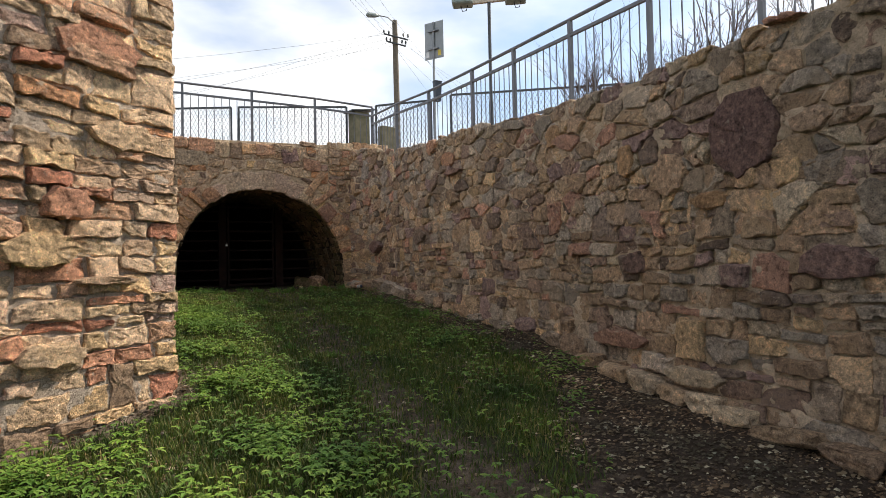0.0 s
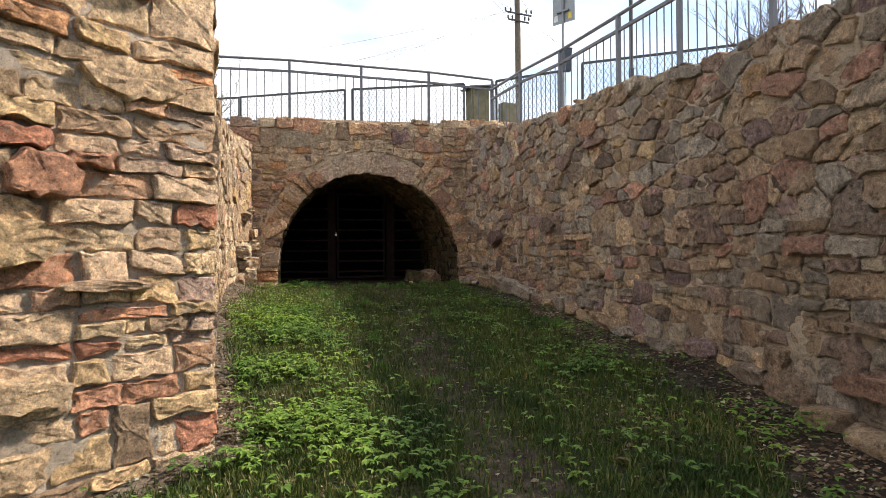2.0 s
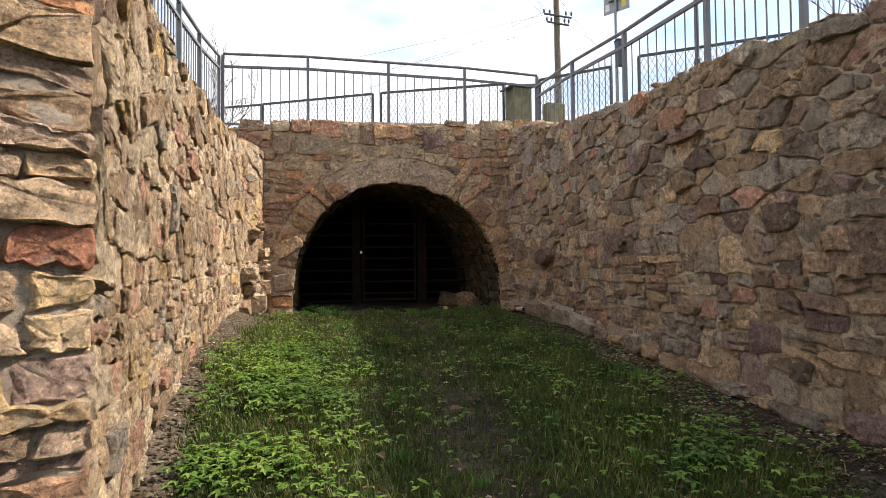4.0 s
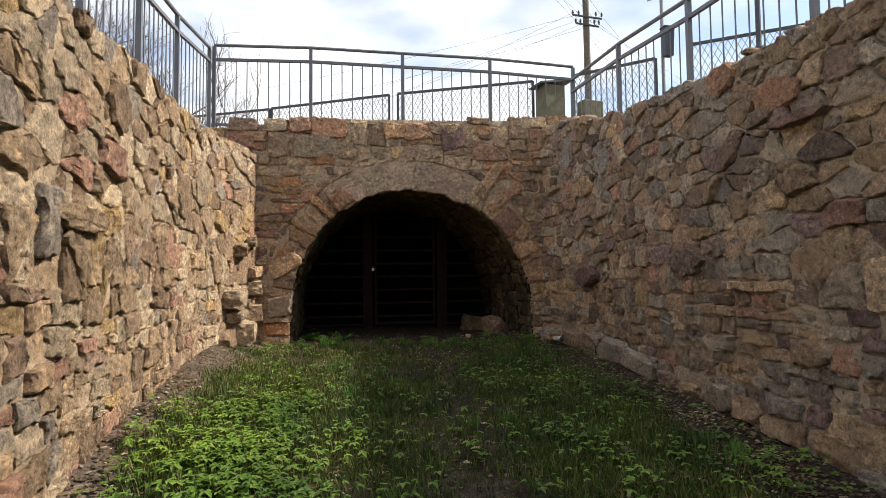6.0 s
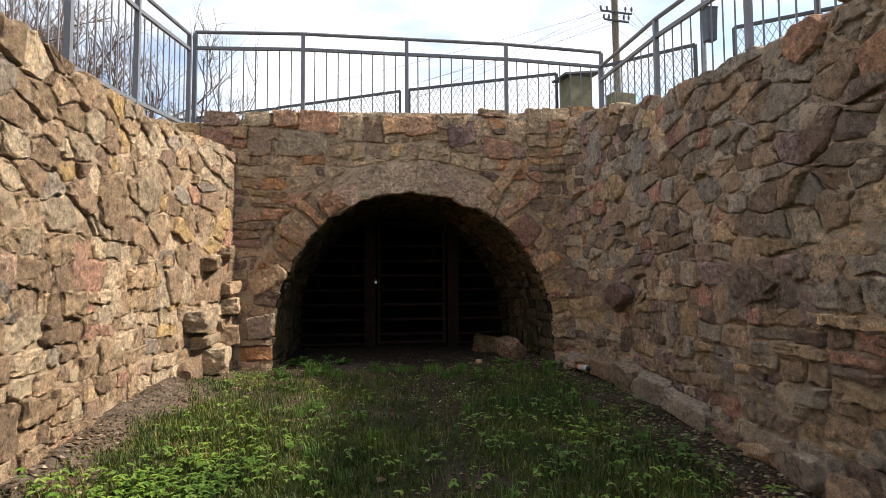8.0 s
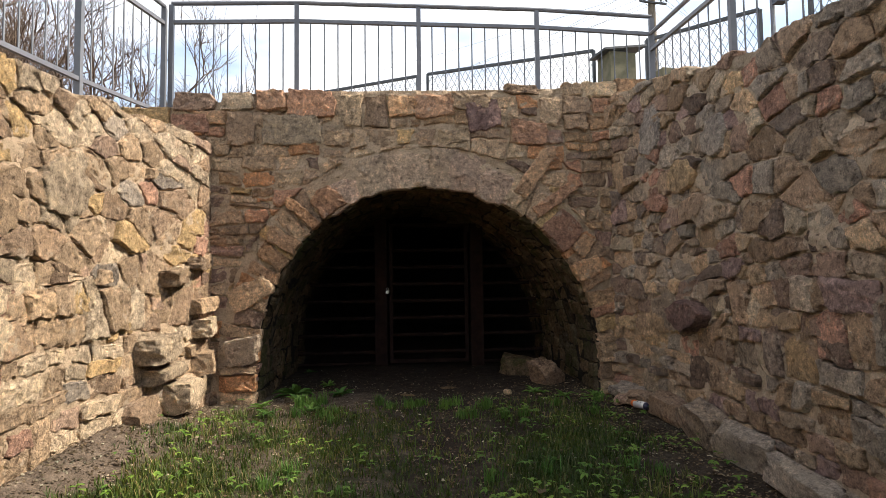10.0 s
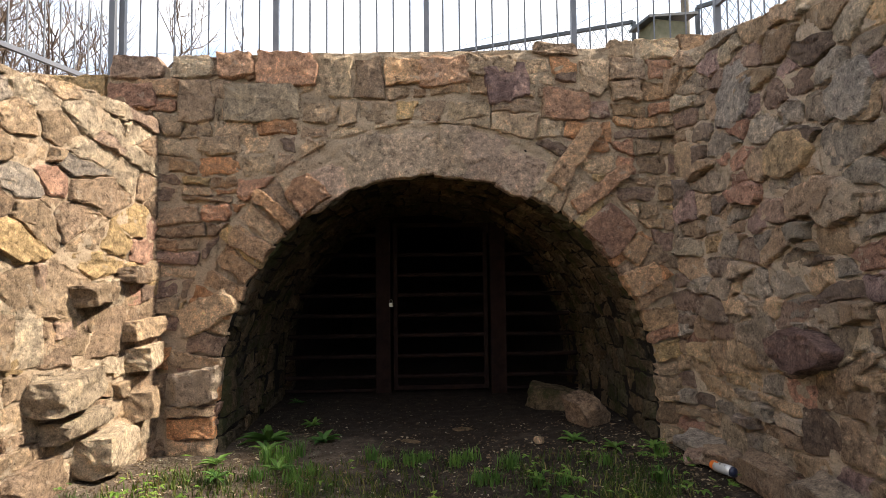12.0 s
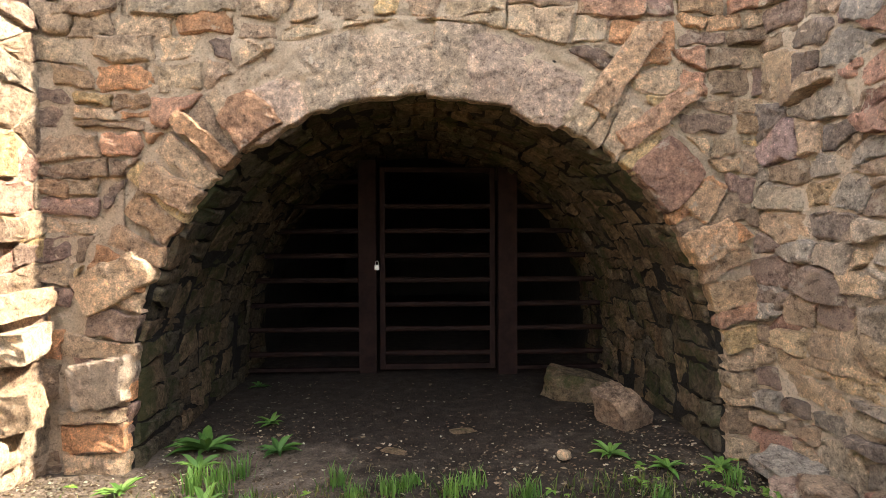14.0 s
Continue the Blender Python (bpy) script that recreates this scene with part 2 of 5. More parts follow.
M_BIN = plain_material("dark blue-grey plastic", (0.04, 0.05, 0.07), (0.06, 0.07, 0.09), 5.0, 0.5, 0.0, 0.0)
M_TWIG = plain_material("bare brown twigs", (0.075, 0.05, 0.035), (0.12, 0.085, 0.06), 6.0, 0.9, 0.0, 0.0)
M_BRASS = plain_material("pale steel padlock", (0.55, 0.53, 0.48), (0.65, 0.62, 0.56), 9.0, 0.35, 0.5, 0.0)
M_CAN = plain_material("silver-white printed can", (0.55, 0.56, 0.58), (0.68, 0.69, 0.7), 14.0, 0.35, 0.4, 0.0)
M_ORANGE = plain_material("orange can print", (0.7, 0.16, 0.03), (0.8, 0.22, 0.04), 9.0, 0.35, 0.0, 0.0)
M_NAVY = plain_material("dark navy can print", (0.015, 0.02, 0.05), (0.025, 0.03, 0.06), 9.0, 0.35, 0.0, 0.0)
M_WHITE = plain_material("white sticker", (0.7, 0.7, 0.7), (0.78, 0.78, 0.78), 9.0, 0.5, 0.0, 0.0)
M_YELLOW = plain_material("yellow sticker", (0.65, 0.5, 0.08), (0.72, 0.56, 0.1), 9.0, 0.5, 0.0, 0.0)
M_GRASS = leaf_material("meadow grass", [(0.0, (0.04, 0.075, 0.013)), (0.5, (0.072, 0.112, 0.02)), (0.82, (0.12, 0.14, 0.035)), (1.0, (0.25, 0.2, 0.1))])
M_WEED = leaf_material("ground elder leaves", [(0.0, (0.085, 0.175, 0.028)), (0.6, (0.145, 0.25, 0.04)), (1.0, (0.22, 0.31, 0.07))])
M_DOCK = leaf_material("dock leaves", [(0.0, (0.075, 0.165, 0.035)), (1.0, (0.15, 0.27, 0.06))])
M_LITTER = leaf_material("dry leaf litter", [(0.0, (0.07, 0.045, 0.03)), (0.5, (0.13, 0.088, 0.06)), (0.85, (0.23, 0.17, 0.12)), (1.0, (0.55, 0.48, 0.4))])


def ground_material():
    m, nt, bsdf = mat_new("soil with worn turf")
    p = world_pos(nt)
    soil = ramp(nt, tex(nt, p, 9.0, 8.0, 0.7), [(0.3, (0.065, 0.05, 0.038)), (0.52, (0.13, 0.1, 0.075)), (0.75, (0.25, 0.2, 0.155))])
    grit = ramp(nt, tex(nt, p, 70.0, 4.0, 0.75), [(0.35, (0.6, 0.6, 0.6)), (0.62, (1.15, 1.12, 1.1)), (0.74, (2.0, 1.9, 1.8))])
    soil = mix(nt, "MULTIPLY", 0.9, soil, grit)
    # mask that darkens the soil, with a noisy edge
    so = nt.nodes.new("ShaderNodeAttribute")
    so.attribute_name = "dark_soil"
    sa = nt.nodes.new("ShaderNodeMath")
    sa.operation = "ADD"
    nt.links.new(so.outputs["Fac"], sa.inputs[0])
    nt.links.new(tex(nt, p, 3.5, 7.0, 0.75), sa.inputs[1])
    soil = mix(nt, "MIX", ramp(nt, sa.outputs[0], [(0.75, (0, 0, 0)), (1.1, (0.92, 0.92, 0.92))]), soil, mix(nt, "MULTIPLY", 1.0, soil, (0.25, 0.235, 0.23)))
    turf = ramp(nt, tex(nt, p, 30.0, 6.0, 0.7), [(0.35, (0.018, 0.03, 0.009)), (0.7, (0.05, 0.06, 0.02))])
    at = nt.nodes.new("ShaderNodeAttribute")
    at.attribute_name = "turf"
    ad = nt.nodes.new("ShaderNodeMath")
    ad.operation = "ADD"
    nt.links.new(at.outputs["Fac"], ad.inputs[0])
    nt.links.new(tex(nt, p, 6.0, 7.0, 0.75), ad.inputs[1])
    cover = ramp(nt, ad.outputs[0], [(0.72, (0, 0, 0)), (1.0, (1, 1, 1))])
    col = mix(nt, "MIX", cover, soil, turf)
    nt.links.new(col, bsdf.inputs["Base Color"])
    bsdf.inputs["Roughness"].default_value = 0.95
    bsdf.inputs["Specular IOR Level"].default_value = 0.15
    b1 = bump(nt, bsdf, tex(nt, p, 8.0, 8.0, 0.7), 0.8, 0.05)
    bump(nt, bsdf, tex(nt, p, 80.0, 4.0, 0.7), 0.7, 0.012, b1)
    return m


M_GROUND = ground_material()

# ---- mesh helpers ----


def mesh_object(name, verts, faces, material, parent=None, smooth=False):
    me = bpy.data.meshes.new(name)
    me.from_pydata(verts, [], faces)
    me.materials.append(material)
    if smooth:
        me.shade_smooth()
    me.update()
    ob = new(name, me)
    if parent:
        ob.parent = parent
    return ob


def part(name, bm, material, parent=None, label="", smooth=False):
    me = bpy.data.meshes.new(name)
    bmesh.ops.recalc_face_normals(bm, faces=bm.faces[:])
    bm.to_mesh(me)
    bm.free()
    me.materials.append(material)
    if smooth:
        me.shade_smooth()
    ob = new(name, me)
    if parent:
        ob.parent = parent
    if label:
        ob["label"] = label
    return ob


def thing(name, label, category, at=(0, 0, 0), group="", kind=""):
    ob = new(name)
    ob.empty_display_size = 0.1
    ob.location = at
    return tagged(ob, label, category, group, kind)


def bm_box(bm, x0, x1, y0, y1, z0, z1, bevel=0.0):
    m = Matrix.Translation(((x0 + x1) / 2, (y0 + y1) / 2, (z0 + z1) / 2)) @ Matrix.Diagonal((x1 - x0, y1 - y0, z1 - z0, 1))
    r = bmesh.ops.create_cube(bm, size=1, matrix=m)
    if bevel:
        es = list({e for v in r["verts"] for e in v.link_edges})
        bmesh.ops.bevel(bm, geom=es, offset=bevel, segments=1, affect="EDGES")


def bm_bar(bm, a, b, w, d=None, side=None, seg=0):
    """A bar from a to b: a box w by d, or a round one with seg sides."""
    a, b = Vector(a), Vector(b)
    way = b - a
    t = way.normalized()
    u = Vector(side) if side else (Vector((0, 0, 1)) if abs(t.z) < 0.9 else Vector((1, 0, 0)))
    u = (u - t * u.dot(t)).normalized()
    v = t.cross(u)
    rings = []
    n = seg or 4
    for c in (a, b):
        ring = []
        for i in range(n):
            if seg:
                an = 2 * math.pi * i / seg
                o = u * math.cos(an) * w / 2 + v * math.sin(an) * w / 2
            else:
                sx, sy = ((-1, -1), (1, -1), (1, 1), (-1, 1))[i]
                o = u * sx * w / 2 + v * sy * (d or w) / 2
            ring.append(bm.verts.new(c + o))
        rings.append(ring)
    for i in range(n):
        bm.faces.new((rings[0][i], rings[0][(i + 1) % n], rings[1][(i + 1) % n], rings[1][i]))
    bm.faces.new(rings[0][::-1])
    bm.faces.new(rings[1])


def bm_tube(bm, pts, radii, seg=6):
    prev = None
    for i, (p, r) in enumerate(zip(pts, radii)):
        p = Vector(p)
        t = (Vector(pts[min(i + 1, len(pts) - 1)]) - Vector(pts[max(i - 1, 0)])).normalized()
        u = t.orthogonal().normalized() if abs(t.z) > 0.95 else t.cross(Vector((0, 0, 1))).normalized()
        v = t.cross(u)
        ring = [bm.verts.new(p + (u * math.cos(2 * math.pi * k / seg) + v * math.sin(2 * math.pi * k / seg)) * r) for k in range(seg)]
        if prev:
            for k in range(seg):
                bm.faces.new((prev[k], prev[(k + 1) % seg], ring[(k + 1) % seg], ring[k]))
        else:
            bm.faces.new(ring[::-1])
        prev = ring
    bm.faces.new(prev)


def lerp_table(table):
    ks = [k for k, _ in table]
    vs = [v for _, v in table]
    return lambda q: float(np.interp(q, ks, vs))


def fbm(x, y, z=0.0, octaves=3):
    return noise.fractal((x, y, z), 0.9, 2.1, octaves)


# ---- the plan ----
END_Y, PIER_Y, PIER_X = 12.35, 4.99, 0.31
ARCH_X, ARCH_Z, ARCH_R, ARCH_RL = 2.37, 1.35, 1.81, 1.65
GATE_Y = 14.5
base_z = lerp_table([(-60, -0.6), (-4, -0.12), (0, 0.02), (2, 0.18), (4, 0.33), (6, 0.55), (8, 0.75), (10, 0.9), (12, 0.98), (14, 1.0), (22, 1.0)])
right_x = lerp_table([(-5, 3.75), (2.5, 3.93), (3.7, 4.07), (4.6, 4.15), (5.6, 4.33), (8.3, 4.35), (10, 4.47), (11.0, 4.5), (12.0, 4.44), (12.6, 4.3)])
right_top = lerp_table([(-5, 3.05), (2.2, 3.12), (3.6, 3.14), (5.4, 3.27), (6.6, 3.40), (7.6, 3.50), (9.2, 3.58), (10.1, 3.70), (10.9, 3.87), (12.2, 4.12), (13, 4.2)])
left_x = lerp_table([(4.9, 0.31), (5.4, 0.27), (6.0, 0.17), (7.0, 0.1), (8.3, 0.03), (10.5, 0.0), (11.2, 0.06), (11.8, 0.2), (12.4, 0.27)])
left_top = lerp_table([(4.7, 3.6), (5.3, 3.4), (6.2, 3.2), (7.5, 3.2), (8.3, 3.34), (9.4, 3.38), (10.1, 3.42), (10.9, 3.5), (12.4, 3.56)])
end_top = lerp_table([(-1, 3.9), (-0.37, 3.93), (0.3, 4.0), (0.7, 4.08), (1.1, 4.13), (3.2, 4.18), (4.1, 4.22), (4.8, 4.3), (6, 4.33)])


def ground_z(x, y):
    z = base_z(y)
    if 4.5 < y < 12.3:
        z += 0.22 * math.exp(-max(0.0, x - 0.1) / 0.45) * min(1, (y - 4.5) / 2.2) * min(1, (12.3 - y) / 1.5)
    if y < 6.0:
        z += 0.10 * math.exp(-max(0.0, 4.1 - x) / 0.8)
    if -1 < x < 5.5 and -2 < y < 15:
        z += 0.025 * fbm(x * 1.3, y * 1.3, 3.0) - 0.03 * math.exp(-((x - (1.2 + 0.11 * y)) / 0.35) ** 2)
    return z


# ---- ground: one sheet to the horizon ----
def build_ground():
    def lines(lo, hi, step, far):
        a = list(np.arange(lo, hi + 1e-6, step))
        g, d = [], 1.0
        q = hi
        while q < far:
            q += d
            d *= 1.7
            g.append(q)
        b, d = [], 1.0
        q = lo
        while q > -far:
            q -= d
            d *= 1.7
            b.append(q)
        return b[::-1] + a + g
    xs, ys = lines(-1.0, 5.0, 0.09, 1500), lines(-1.0, 15.0, 0.09, 1500)
    verts = [(x, y, ground_z(x, y)) for y in ys for x in xs]
    n = len(xs)
    faces = [(j * n + i, j * n + i + 1, (j + 1) * n + i + 1, (j + 1) * n + i) for j in range(len(ys) - 1) for i in range(n - 1)]
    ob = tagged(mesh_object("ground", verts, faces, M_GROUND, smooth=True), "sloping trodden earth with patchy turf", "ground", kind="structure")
    cover = ob.data.attributes.new("turf", "FLOAT", "POINT")
    cover.data.foreach_set("value", [min(1.0, 1.2 * max(density(x, y))) if -1.05 < x < 4.6 and -1.05 < y < 12.4 else (1.0 if y < 0 or x < -1 else 0.0) for x, y, _ in verts])
    # soil gets darker into the tunnel and towards the right side
    dark_soil = ob.data.attributes.new("dark_soil", "FLOAT", "POINT")
    dark_soil.data.foreach_set("value", [max(min(0.75, (y - 11.9 - 0.25 * abs(x - 2.5)) * 0.7), 0.5 * min(1.0, max(0.0, (x - 1.4) / 0.8)), 0.0) for x, y, _ in verts])
    return ob


def density(x, y):
    """How thick the grass and the broad-leaved weeds stand: two values from 0 to 1."""
    path = math.exp(-((x - (1.55 + 0.09 * y)) / 0.42) ** 2)
    n1 = 0.5 + 0.5 * fbm(x * 0.9, y * 0.9, 9.0)
    n2 = 0.5 + 0.5 * fbm(x * 1.7, y * 1.7, 4.0)
    edge_r = min(1.0, max(0.0, (right_x(y) - x - 0.25 - 0.4 * n2 - max(0.0, min(1.4, (4.5 - y) * 0.55))) / 0.35))
    dl = x - left_x(y) if y > PIER_Y else (x - PIER_X) * 0.53 - (y - PIER_Y) * 0.848
    edge_l = min(1.0, max(0.0, (dl - 0.02 - (0.15 if y < 8.5 else 0.4) * n2) / 0.2))
    mouth = min(1.0, max(0.0, (11.9 + 0.6 * n2 - y) / 0.5))
    thin = 1.0 - 0.55 * min(1.0, max(0.0, (y - 9.2) / 1.5)) * (0.4 + 1.2 * n2)
    base = edge_r * edge_l * mouth * max(0.1, thin)
    grass = base * (0.95 - 0.66 * path) * (0.15 + 1.0 * n1)
    left_patch = math.exp(-max(0.0, x - (1.3 - 0.02 * y) + 0.6 * (n2 - 0.5)) / 0.3) if x > 0.8 else 1.0
    left_patch *= 1.0 if y < 8.6 else max(0.15, 1 - (y - 8.6) / 2.0)
    right_patch = max(0.0, min(1.0, (x - 2.4) / 0.7)) * max(0.0, n2 * 2.8 - 1.2)
    weed = edge_l * mouth * min(1.0, max(0.0, (right_x(y) - x - 0.15 - max(0.0, min(1.3, (4.3 - y) * 0.6))) / 0.3)) * max(left_patch * max(0.0, 2.8 * n2 - 1.05), 0.38 * right_patch, 0.035)
    return grass, min(1.0, weed) * max(0.1, thin)



build_ground()


# ---- walls: mortar bodies ----
def wall_body(name, front, back, ns, nv, rough, material, label, out=0.009):
    """front(u, v), back(u, v): points of the two faces for u, v from 0 to 1; rough: relief of the mortar in metres."""
    verts, faces = [], []
    for j in range(nv + 1):
        for i in range(ns + 1):
            u, v = i / ns, j / nv
            p = Vector(front(u, v))
            nrm = (p - Vector(back(u, v))).normalized()
            e = 0 if (i in (0, ns) or j == 0) else out + rough * (0.7 * fbm(p.x * 4 + 7, p.y * 4, p.z * 4, 3) + 0.7 * fbm(p.x * 15, p.y * 15 + 3, p.z * 15, 2))
            verts.append(p + nrm * e)
    k = len(verts)
    for j in range(nv + 1):
        for i in range(ns + 1):
            verts.append(Vector(back(i / ns, j / nv)))
    w = ns + 1
    for j in range(nv):
        for i in range(ns):
            a = j * w + i
            faces.append((a, a + 1, a + w + 1, a + w))
            faces.append((k + a + 1, k + a, k + a + w, k + a + w + 1))
    for i in range(ns):
        faces.append((i + 1, i, k + i, k + i + 1))
        a = nv * w + i
        faces.append((a, a + 1, k + a + 1, k + a))
    for j in range(nv):
        faces.append((j * w, (j + 1) * w, k + (j + 1) * w, k + j * w))
        a = j * w + ns
        faces.append((a + w, a, k + a, k + a + w))
    bm = bmesh.new()
    vs = [bm.verts.new(v) for v in verts]
    for f in faces:
        try:
            bm.faces.new([vs[q] for q in f])
        except ValueError:
            pass
    ob = part(name, bm, material)
    return tagged(ob, label, "wall", kind="structure")


R0, R1 = -5.0, 12.5
L0, L1 = PIER_Y + 0.01, 12.5


def right_pt(s, z, d):
    return Vector((right_x(s) - d, s, z))


def left_pt(s, z, d):
    return Vector((left_x(s) + d, s, z))


def end_pt(s, z, d):
    return Vector((s, END_Y - d, z))


def pier_pt(s, z, d):
    return Vector((PIER_X - s * 0.848 + d * 0.53, PIER_Y - s * 0.53 - d * 0.848, z))


wall_right = wall_body(
    "wall_right",
    lambda u, v: right_pt(R0 + u * (R1 - R0), -0.6 + v * (right_top(R0 + u * (R1 - R0)) - 0.05 + 0.6), 0),
    lambda u, v: Vector((right_x(R0 + u * (R1 - R0)) + 0.55, R0 + u * (R1 - R0), -0.6 + v * (right_top(R0 + u * (R1 - R0)) - 0.07 + 0.6))),
    600, 120, 0.034, M_MORTAR_R, "long grey-brown rubble stone retaining wall with rough mortar", 0.0)
wall_left = wall_body(
    "wall_left",
    lambda u, v: left_pt(L0 + u * (L1 - L0), 0.0 + v * (left_top(L0 + u * (L1 - L0)) - 0.05), 0),
    lambda u, v: Vector((left_x(L0 + u * (L1 - L0)) - 0.6, L0 + u * (L1 - L0), v * (left_top(L0 + u * (L1 - L0)) - 0.06))),
    280, 120, 0.024, M_MORTAR, "sunlit pale sandstone rubble retaining wall", 0.0)
wall_pier = wall_body(
    "wall_pier",
    lambda u, v: pier_pt((1 - u) * 5.5, -0.4 + v * 4.1, 0),
    lambda u, v: pier_pt((1 - u) * 5.5, -0.4 + v * 4.1, -0.5) - Vector((0.34 * u, 0, 0)),
    110, 80, 0.025, M_MORTAR_P, "wall end of red and ochre sandstone blocks with grey mortar", 0.008)


def arch_low(x):
    """Lower edge of the end wall over x."""
    r = ARCH_R if x > ARCH_X else ARCH_RL
    q = (x - ARCH_X) / r
    if abs(q) >= 1:
        return 0.4
    return ARCH_Z + ARCH_R * math.sqrt(1 - q * q)


def end_columns():
    a0, a1 = ARCH_X - ARCH_RL, ARCH_X + ARCH_R
    xs = list(np.linspace(-0.7, a0, 24))
    xs += [ARCH_X - ARCH_RL * math.cos(t) for t in np.linspace(0.0, math.pi / 2, 40)]
    xs += [ARCH_X + ARCH_R * math.sin(t) for t in np.linspace(0.0, math.pi / 2, 40)][1:]
    lows = [0.4] * 24 + [arch_low(x) for x in xs[24:]]
    lows[24], lows[-1] = 0.4, 0.4
    xs += list(np.linspace(a1, 5.3, 20))[1:]
    lows += [0.4] * 19
    return xs, lows


EX, EL = end_columns()


def end_front(u, v):
    i = round(u * (len(EX) - 1))
    return Vector((EX[i], END_Y, EL[i] + v * (end_top(EX[i]) - 0.05 - EL[i])))


wall_end = wall_body("wall_end", end_front, lambda u, v: end_front(u, v) + Vector((0, 0.5, 0)), len(EX) - 1, 60, 0.028, M_MORTAR, "warm sandstone rubble wall with a round arched opening", 0.0)


# tunnel lining
def lining_pt(s, y, d):
    """s: length along the section, from the left foot up and over to the right foot."""
    foot = ARCH_Z - 0.7
    arc = math.pi * (ARCH_R + ARCH_RL) / 2
    if s < foot:
        return Vector((ARCH_X - ARCH_RL + d, y, 0.7 + s))
    if s > foot + arc:
        return Vector((ARCH_X + ARCH_R - d, y, 0.7 + foot - (s - foot - arc)))
    t = math.pi * (s - foot) / arc
    r = ARCH_RL if t < math.pi / 2 else ARCH_R
    return Vector((ARCH_X - (r - d) * math.cos(t), y, ARCH_Z + (ARCH_R - d) * math.sin(t)))


LINING = 2 * (ARCH_Z - 0.7) + math.pi * (ARCH_R + ARCH_RL) / 2
tunnel = wall_body("wall_tunnel", lambda u, v: lining_pt(u * LINING, END_Y + 0.02 + v * 9.5, 0.0), lambda u, v: lining_pt(u * LINING, END_Y + 0.02 + v * 9.5, -0.35), 90, 90, 0.02, M_LINING_SHADE, "dark vaulted stone tunnel lining", 0.022)
# added backing, not a known wall: keeps daylight out of the far end
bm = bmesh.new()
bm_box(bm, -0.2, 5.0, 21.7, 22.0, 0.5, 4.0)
tagged(part("tunnel_backing", bm, M_LINING_SHADE), "added dark backing behind the unseen end of the tunnel", "wall", kind="structure")


# raised ground behind the walls
def bank(name, pts_top, label):
    bm = bmesh.new()
    bm.faces.new([bm.verts.new(p) for p in pts_top])
    return tagged(part(name, bm, M_GROUND), label, "ground", kind="structure")


bank("bank_right", [(4.35, -5, 2.9), (4.5, 2, 3.0), (4.75, 6, 3.2), (4.95, 10, 3.55), (5.0, 12.6, 3.95), (60, 12.6, 4.3), (60, -5, 3.2)], "raised ground behind the retaining wall")
bank("bank_left", [(-0.55, 12.6, 3.45), (-0.5, 10, 3.3), (-0.4, 5.5, 3.1), (-4.5, 2.9, 3.1), (-60, 2.9, 3.2), (-60, 12.6, 3.8)], "raised ground behind the retaining wall")
bank("bank_top", [(-60, 12.6, 3.8), (60, 12.6, 4.0), (400, 600, 4.2), (-400, 600, 4.2)], "level ground above the tunnel")

# ---- stones of the walls ----
def clip_half(poly, px, pz, nx, nz):
    """The part of a convex polygon on the side of (px, pz) against the normal (nx, nz)."""
    out = []
    for i in range(len(poly)):
        a, b = poly[i], poly[(i + 1) % len(poly)]
        da = (a[0] - px) * nx + (a[1] - pz) * nz
        db = (b[0] - px) * nx + (b[1] - pz) * nz
        if da <= 0:
            out.append(a)
        if (da < 0 < db) or (db < 0 < da):
            t = da / (da - db)
            out.append((a[0] + t * (b[0] - a[0]), a[1] + t * (b[1] - a[1])))
    return out


